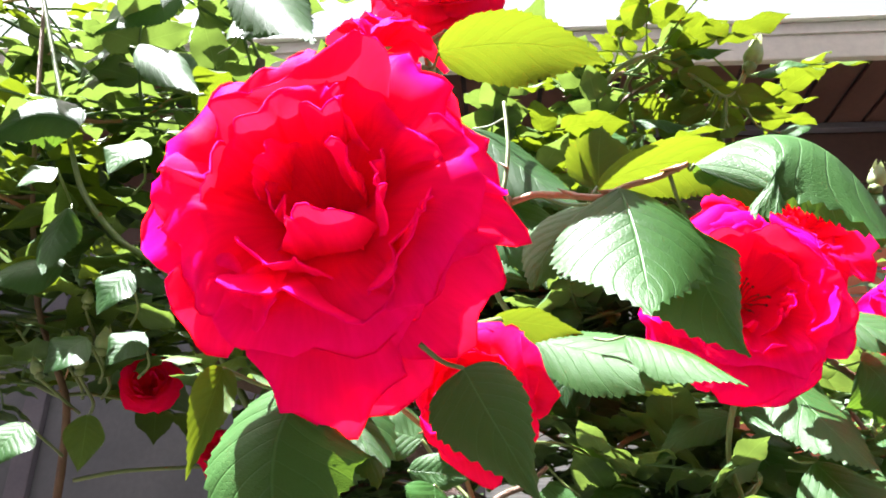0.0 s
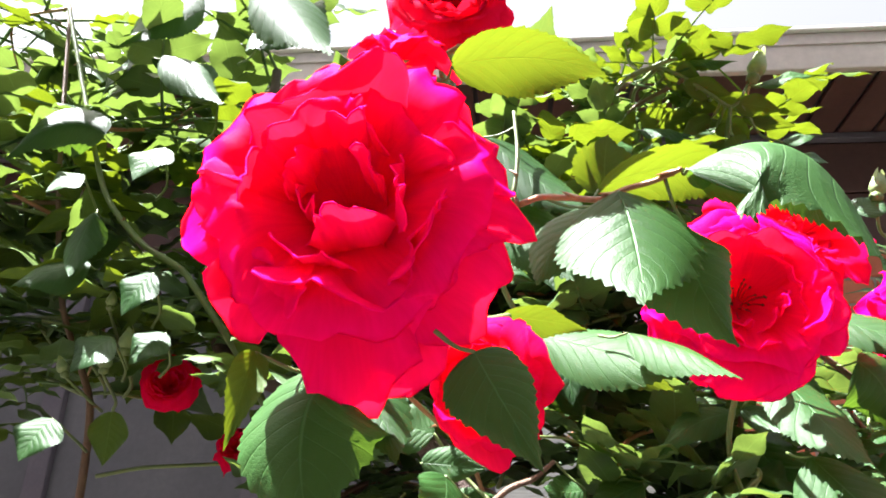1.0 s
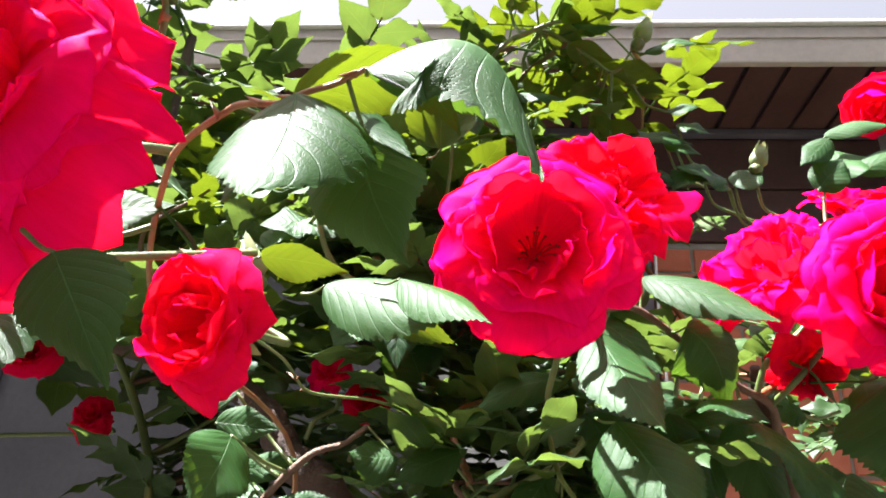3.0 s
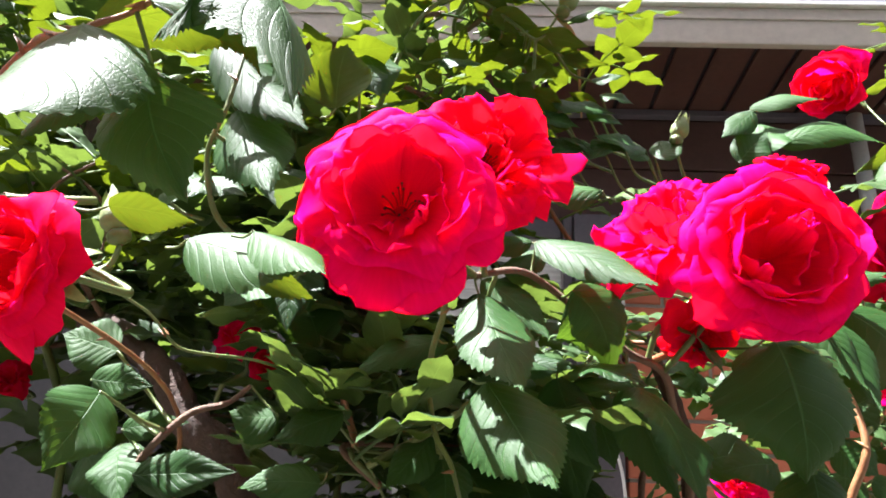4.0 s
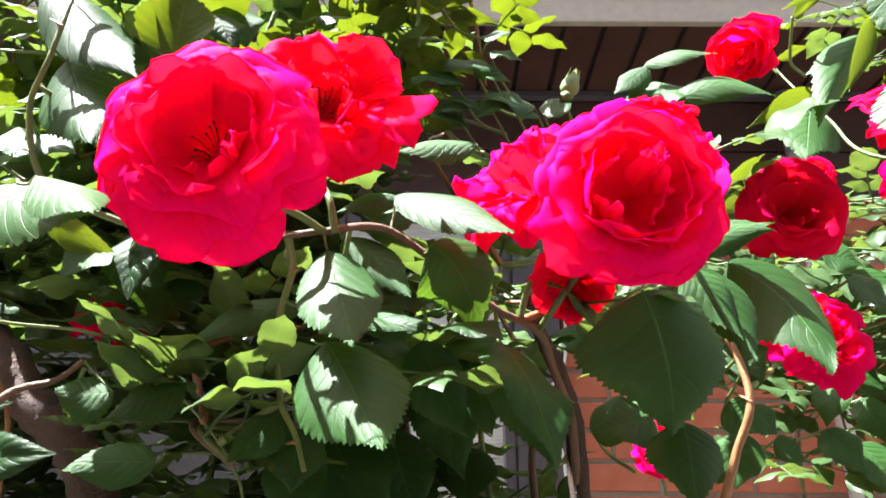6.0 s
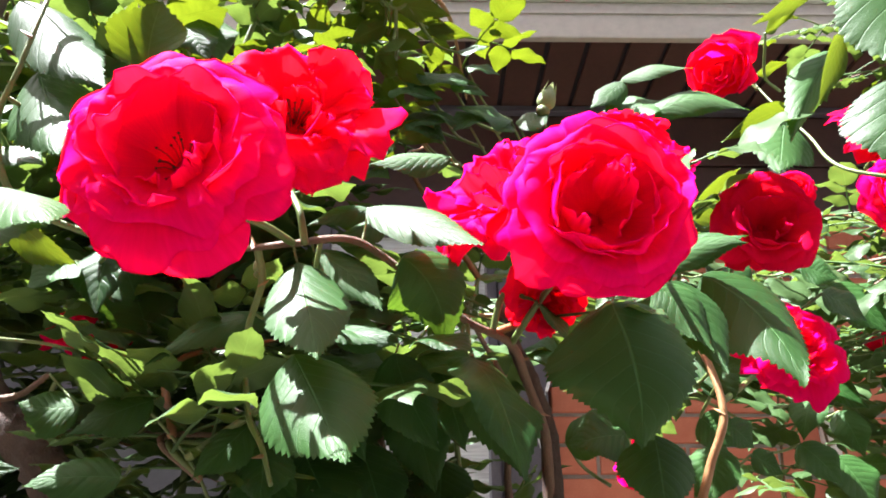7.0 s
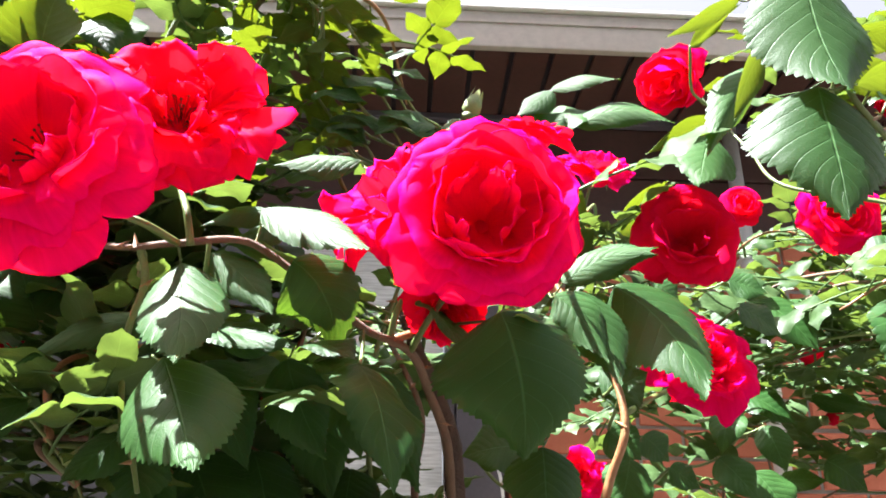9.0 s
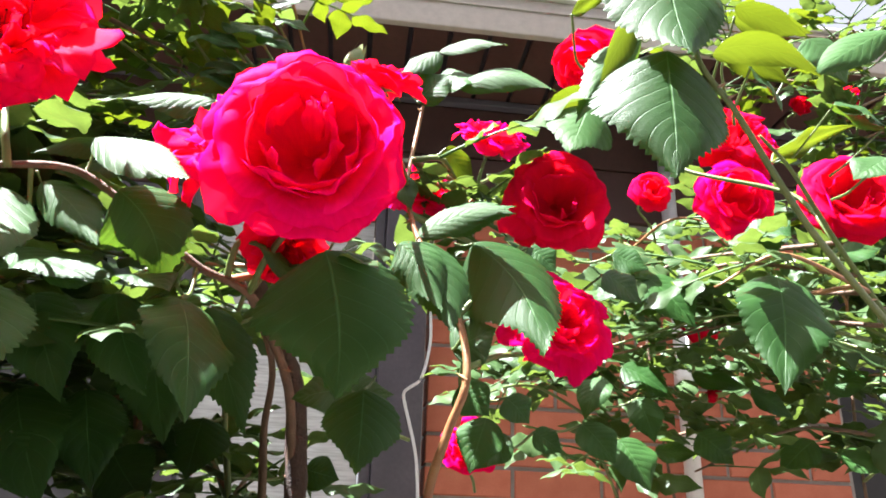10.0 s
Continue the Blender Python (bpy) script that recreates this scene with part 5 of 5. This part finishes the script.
# ---- roses ----
rose((-0.020, 0.105, 1.573), (0.0, -1, -0.08), 0.0512, (0.008, 0.175, 1.596), "large fully open bright red rose with ruffled petals", "full", RED, 17, 22, 0, 1.0)
rose((-0.013, 0.130, 1.656), (-0.1, -0.35, 1), 0.0171, (0.006, 0.150, 1.654), "small half-open red rose behind the large bloom", "blown", RED, 21, 10, 0, 1)
rose((0.007, 0.150, 1.698), (0.1, -1, 0.1), 0.0269, (0.008, 0.150, 1.648), "deep red rose seen from below, above the bloom", "cupped", RED_SHADED, 31, 12, 0, 0.9)
rose((0.024, 0.200, 1.535), (-0.4, -0.9, -0.1), 0.0293, (-0.007, 0.250, 1.567), "scarlet cupped rose glowing against the light", "cupped", SCARLET, 41, 14, 0, 1)
rose((0.153, 0.265, 1.596), (0.02, -1, -0.08), 0.0481, (0.189, 0.350, 1.591), "fully open red rose with a dark heart and stamens", "open", RED, 55, 22, 0, 1, stamens=True)
rose((0.193, 0.310, 1.647), (0.25, -0.95, 0.22), 0.0440, (0.195, 0.352, 1.591), "wide open scarlet rose with pointed outer petals", "blown", SCARLET, 64, 16, 0, 1, stamens=True)
rose((0.345, 0.315, 1.595), (0.0, -1, -0.05), 0.0481, (0.311, 0.420, 1.555), "full round red rose with folded inner petals", "cupped", RED, 71, 22, 0, 1)
rose((0.303, 0.360, 1.628), (-0.5, -0.7, 0.35), 0.0401, (0.299, 0.410, 1.559), "ragged open red rose behind a fuller bloom", "blown", RED, 81, 14, 0, 1)
rose((0.380, 0.360, 1.671), (0.1, -0.25, 1), 0.0207, (0.405, 0.500, 1.675), "small pink-red half-open rose with pale sepals", "blown", RED, 91, 10, 0, 0.8)
rose((0.332, 0.400, 1.575), (0.1, -0.6, -0.6), 0.0220, (0.311, 0.420, 1.555), "deep red rose hanging below a larger bloom", "blown", RED_SHADED, 101, 12, 0, 1)
rose((0.680, 0.860, 2.085), (-0.55, -0.45, -0.6), 0.0470, (0.720, 0.860, 2.044), "half-open red rose nodding below the eave", "half", RED, 111, 12, 0, 1)
rose((0.524, 0.510, 1.677), (-0.05, -1, -0.1), 0.0408, (0.441, 0.460, 1.562), "dark crimson rose, its shade put into the petal colour", "open", RED_SHADED, 121, 14, 0, 1)
rose((0.522, 0.500, 1.574), (0.15, -0.95, 0.15), 0.0360, (0.446, 0.450, 1.526), "red rose half hidden by a broad leaf", "full", RED, 131, 16, 0, 1)
rose((0.840, 0.800, 1.845), (0, -1, -0.05), 0.0537, (0.943, 0.950, 1.822), "round pinkish red rose in front of the brick wall", "cupped", RED, 141, 12, 0, 1)
rose((0.878, 0.840, 1.966), (0.1, -0.8, 0.4), 0.0618, (0.989, 0.980, 1.972), "crimson rose behind green leaves", "blown", RED_SHADED, 151, 12, 0, 1)
rose((0.959, 0.740, 1.833), (-0.2, -1, 0), 0.0586, (1.059, 0.860, 1.798), "wide crimson rose behind a thick cane", "open", RED_SHADED, 161, 12, 0, 1)
rose((0.499, 0.660, 1.824), (0.1, -0.6, 0.6), 0.0368, (0.529, 0.780, 1.827), "open red rose above young lime leaves", "blown", RED, 171, 12, 0, 0.8)
rose((0.421, 0.540, 1.691), (0.2, -0.8, 0.4), 0.0278, (0.425, 0.600, 1.671), "red rose tucked behind a fuller bloom", "blown", RED, 181, 12, 0, 1)
rose((0.821, 0.890, 1.683), (0.05, -0.5, 0.85), 0.0252, (0.889, 1.000, 1.645), "small scarlet half-open rose", "half", SCARLET, 191, 10, 0, 1)
rose((0.818, 1.000, 1.955), (0, -1, 0.1), 0.0341, (0.864, 1.100, 1.913), "small red rose deep in the bush", "cupped", SCARLET, 201, 9, 0, 1)
rose((1.169, 1.100, 2.215), (0, -1, 0.1), 0.0214, (1.198, 1.150, 2.151), "small red rose deep in the bush", "half", RED_SHADED, 201, 8, 0, 1)
rose((1.276, 1.100, 2.247), (0, -1, 0.1), 0.0218, (1.308, 1.150, 2.175), "small red rose deep in the bush", "half", RED, 201, 8, 40, 1)
rose((0.525, 0.930, 1.539), (0, -0.8, 0.2), 0.0317, (0.544, 1.000, 1.491), "small open red rose low on the bush", "blown", RED, 211, 10, 0, 1)
rose((-0.325, 0.620, 1.630), (0.3, -0.9, 0.2), 0.0297, (-0.406, 0.600, 1.614), "small scarlet rose low on the bush", "cupped", SCARLET, 221, 10, 0, 1)
rose((-0.238, 0.600, 1.564), (0, -0.9, 0.2), 0.0192, (-0.385, 0.620, 1.536), "small scarlet rose low on the bush", "blown", RED_SHADED, 231, 10, 0, 1)
rose((0.008, 0.490, 1.584), (0, -0.8, 0.5), 0.0171, (-0.017, 0.530, 1.540), "small red rose deep in the bush", "blown", RED, 241, 10, 0, 1)
rose((0.036, 0.500, 1.564), (0.1, -0.9, 0.3), 0.0188, (0.018, 0.540, 1.525), "small scarlet rose deep in the bush", "cupped", SCARLET, 251, 10, 0, 1)

# ---- shoots that fill the bush ----
def shoot(root, tip, count, size, seed, lime_share=0.15, radius=0.002, bare=0.15, lean=0.25):
    """A leafy side shoot: an arching stem with whole leaves set alternately along it."""
    rng = random.Random(seed)
    root, tip = Vector(root), Vector(tip)
    d = tip - root
    mid = root + d * 0.5 + Vector((rng.uniform(-0.05, 0.05), rng.uniform(-0.05, 0.05), 0.12 * d.length))
    line = catmull([root, mid, tip], 8)
    ob = empty_thing("rose_shoot", root, "leafy green side shoot of the rose bush", "rose shoot", "leafy shoots of the rose bush")
    inv = Matrix.Translation(-root)
    bm = bmesh.new()
    tube(bm, [inv @ p for p in line], radius * 1.4, radius * 0.6, 5)
    part("stem", bm, rng.choice((STEM_GREEN, STEM_GREEN, STEM_BROWN, STEM_RED)), ob)
    turn = rng.uniform(0, 6)
    for k in range(count):
        s = bare + (1 - bare) * (k + rng.uniform(0, 0.6)) / count
        at = line[min(len(line) - 1, int(s * (len(line) - 1)))]
        turn += 2.4
        way = Vector((math.cos(turn), math.sin(turn), rng.uniform(-0.25, 0.5))).normalized() + d.normalized() * 0.35
        way.normalize()
        up = Vector((rng.uniform(-0.4, 0.4), lean - rng.random(), 1))
        z = (up - way * up.dot(way)).normalized()
        x = way.cross(z)
        ln = size * rng.uniform(0.75, 1.2)
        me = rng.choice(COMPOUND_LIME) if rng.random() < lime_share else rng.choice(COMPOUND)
        share("leaf", me, ob, inv @ Matrix.Translation(at) @ Matrix((x, way, z)).transposed().to_4x4() @ Matrix.Diagonal((ln, ln, ln, 1)))
    return ob


far_canes = [Branch("thin brown rose cane climbing before the brick wall", [(x, 1.2, 0.0), (x + 0.05, 1.15, 0.8), (x + bend, 1.12, 1.5), (x + bend * 1.6, 1.1, 1.9)], 0.004, 0.0015, STEM_BROWN, thorns=4, seed=k)
             for k, (x, bend) in enumerate(((0.72, 0.06), (0.95, -0.08), (1.2, 0.1), (1.4, -0.05)))]
far_canes.append(Branch("tall brown rose cane before the brick wall", [(1.15, 1.2, 0.0), (1.2, 1.15, 0.8), (1.15, 1.06, 1.7), (1.25, 1.0, 2.3)], 0.004, 0.0015, STEM_BROWN, thorns=4, seed=9))
CANES = far_canes + [near_cane, low_cane, lower_cane, mid_cane, tan_cane, right_cane, high_cane, trunk_cane, left_cane, slant_cane, bud_cane, upright_cane, thin_cane, back_cane]
CANE_POINTS = [p for c_ in CANES for p in c_.line if p.z > 0.7 and p.y > 0.34]


def fill(x0, x1, y0, y1, z0, z1, count, leaves, size, seed, lime_share, keep=None, bare=0.15, lean=0.25):
    """Shoots that end in a part of the bush, each grown from the nearest cane below."""
    rng = random.Random(seed)
    made = 0
    while made < count:
        tip = Vector((rng.uniform(x0, x1), rng.uniform(y0, y1), rng.uniform(z0, z1)))
        made += 1
        if keep and not keep(tip):
            continue
        low = [p for p in CANE_POINTS if p.z < tip.z + 0.02] or CANE_POINTS
        root = min(low, key=lambda p: (p - tip).length)
        if (root - tip).length > 0.3 and tip.z > 1.6:
            root = tip + (root - tip).normalized() * 0.28
        shoot(root, tip, leaves, size, seed * 1000 + made, lime_share, bare=bare, lean=lean)


def below_eave(p):
    """Leaves free the gap through which the eave shows."""
    if 0.18 < p.x < 0.95:
        return p.z < 1.55 + 0.26 * p.y
    return True


def off_trunk(p):
    """The trunk stands free of leaves on its garden side."""
    return p.x > 0.1 or p.y > 0.58 or p.z > 1.6


fill(-0.78, -0.2, 0.58, 1.1, 1.66, 2.3, 28, 8, 0.2, 1, 0.25)
# shoots added mostly out of view, to cast shade on the left leaves
fill(-0.95, -0.5, 0.4, 0.75, 1.75, 2.3, 4, 8, 0.2, 31, 0.3)
# high lime shares in the next three put missing sunlight into leaf colour
fill(-0.3, 0.03, 0.54, 0.74, 1.62, 1.86, 16, 6, 0.115, 2, 0.5)
fill(-0.2, 0.02, 0.42, 0.5, 1.7, 1.86, 6, 5, 0.11, 9, 0.6)
fill(0.05, 0.3, 0.54, 0.74, 1.7, 1.94, 14, 6, 0.1, 21, 0.6)
fill(-0.05, 0.28, 0.44, 0.54, 1.46, 1.6, 8, 5, 0.11, 10, 0.0, below_eave)
# two leaf layers added behind the roses to shade the foliage below
fill(-0.2, 0.16, 0.5, 0.68, 1.62, 1.74, 16, 7, 0.12, 22, 0.08)
fill(-0.02, 0.16, 0.46, 0.54, 1.62, 1.73, 12, 6, 0.1, 23, 0.0)
fill(-0.15, 0.30, 0.66, 1.1, 1.1, 1.66, 54, 8, 0.115, 3, 0.04)
fill(-0.8, -0.15, 0.55, 1.1, 1.1, 1.6, 9, 5, 0.12, 8, 0.1)
fill(-0.02, 0.27, 0.46, 0.62, 1.1, 1.55, 44, 8, 0.105, 7, 0.0, off_trunk)
fill(0.38, 0.8, 0.55, 1.0, 1.58, 1.85, 16, 6, 0.105, 4, 0.05, below_eave, bare=0.4, lean=-0.1)
fill(0.62, 1.35, 0.9, 1.3, 1.7, 2.05, 44, 7, 0.145, 5, 0.03, below_eave, bare=0.6, lean=-0.3)
fill(0.98, 1.5, 0.8, 1.2, 2.0, 2.5, 16, 7, 0.125, 16, 0.2, bare=0.5, lean=-0.1)
fill(0.62, 1.3, 0.72, 1.0, 1.5, 1.72, 24, 6, 0.125, 11, 0.03, bare=0.5, lean=-0.3)

# ---- bricks ----
def brick_mesh(length):
    bm = bmesh.new()
    box(bm, 0, length, 0, 0.1, 0, 0.065)
    edges = [e for e in bm.edges if all(v.co.y < 0.01 for v in e.verts)]
    bmesh.ops.bevel(bm, geom=edges, offset=0.003, segments=1, affect="EDGES")
    me = mesh_of(bm, "brick", BRICK, False)
    return me


FULL_BRICK, HALF_BRICK = brick_mesh(0.215), brick_mesh(0.1025)
brng = random.Random(8)
for row in range(30):
    z = 0.04 + 0.075 * row
    x = BRICK_X0
    first = row % 2 == 1
    while x < BRICK_X1 - 0.09:
        half = first or x + 0.215 > BRICK_X1
        me, ln = (HALF_BRICK, 0.1025) if half else (FULL_BRICK, 0.215)
        first = False
        share("brick", me, wall_brick, Matrix.Translation((x, WALL_Y + brng.uniform(-0.002, 0.002), z + brng.uniform(-0.001, 0.001))))
        x += ln + 0.010
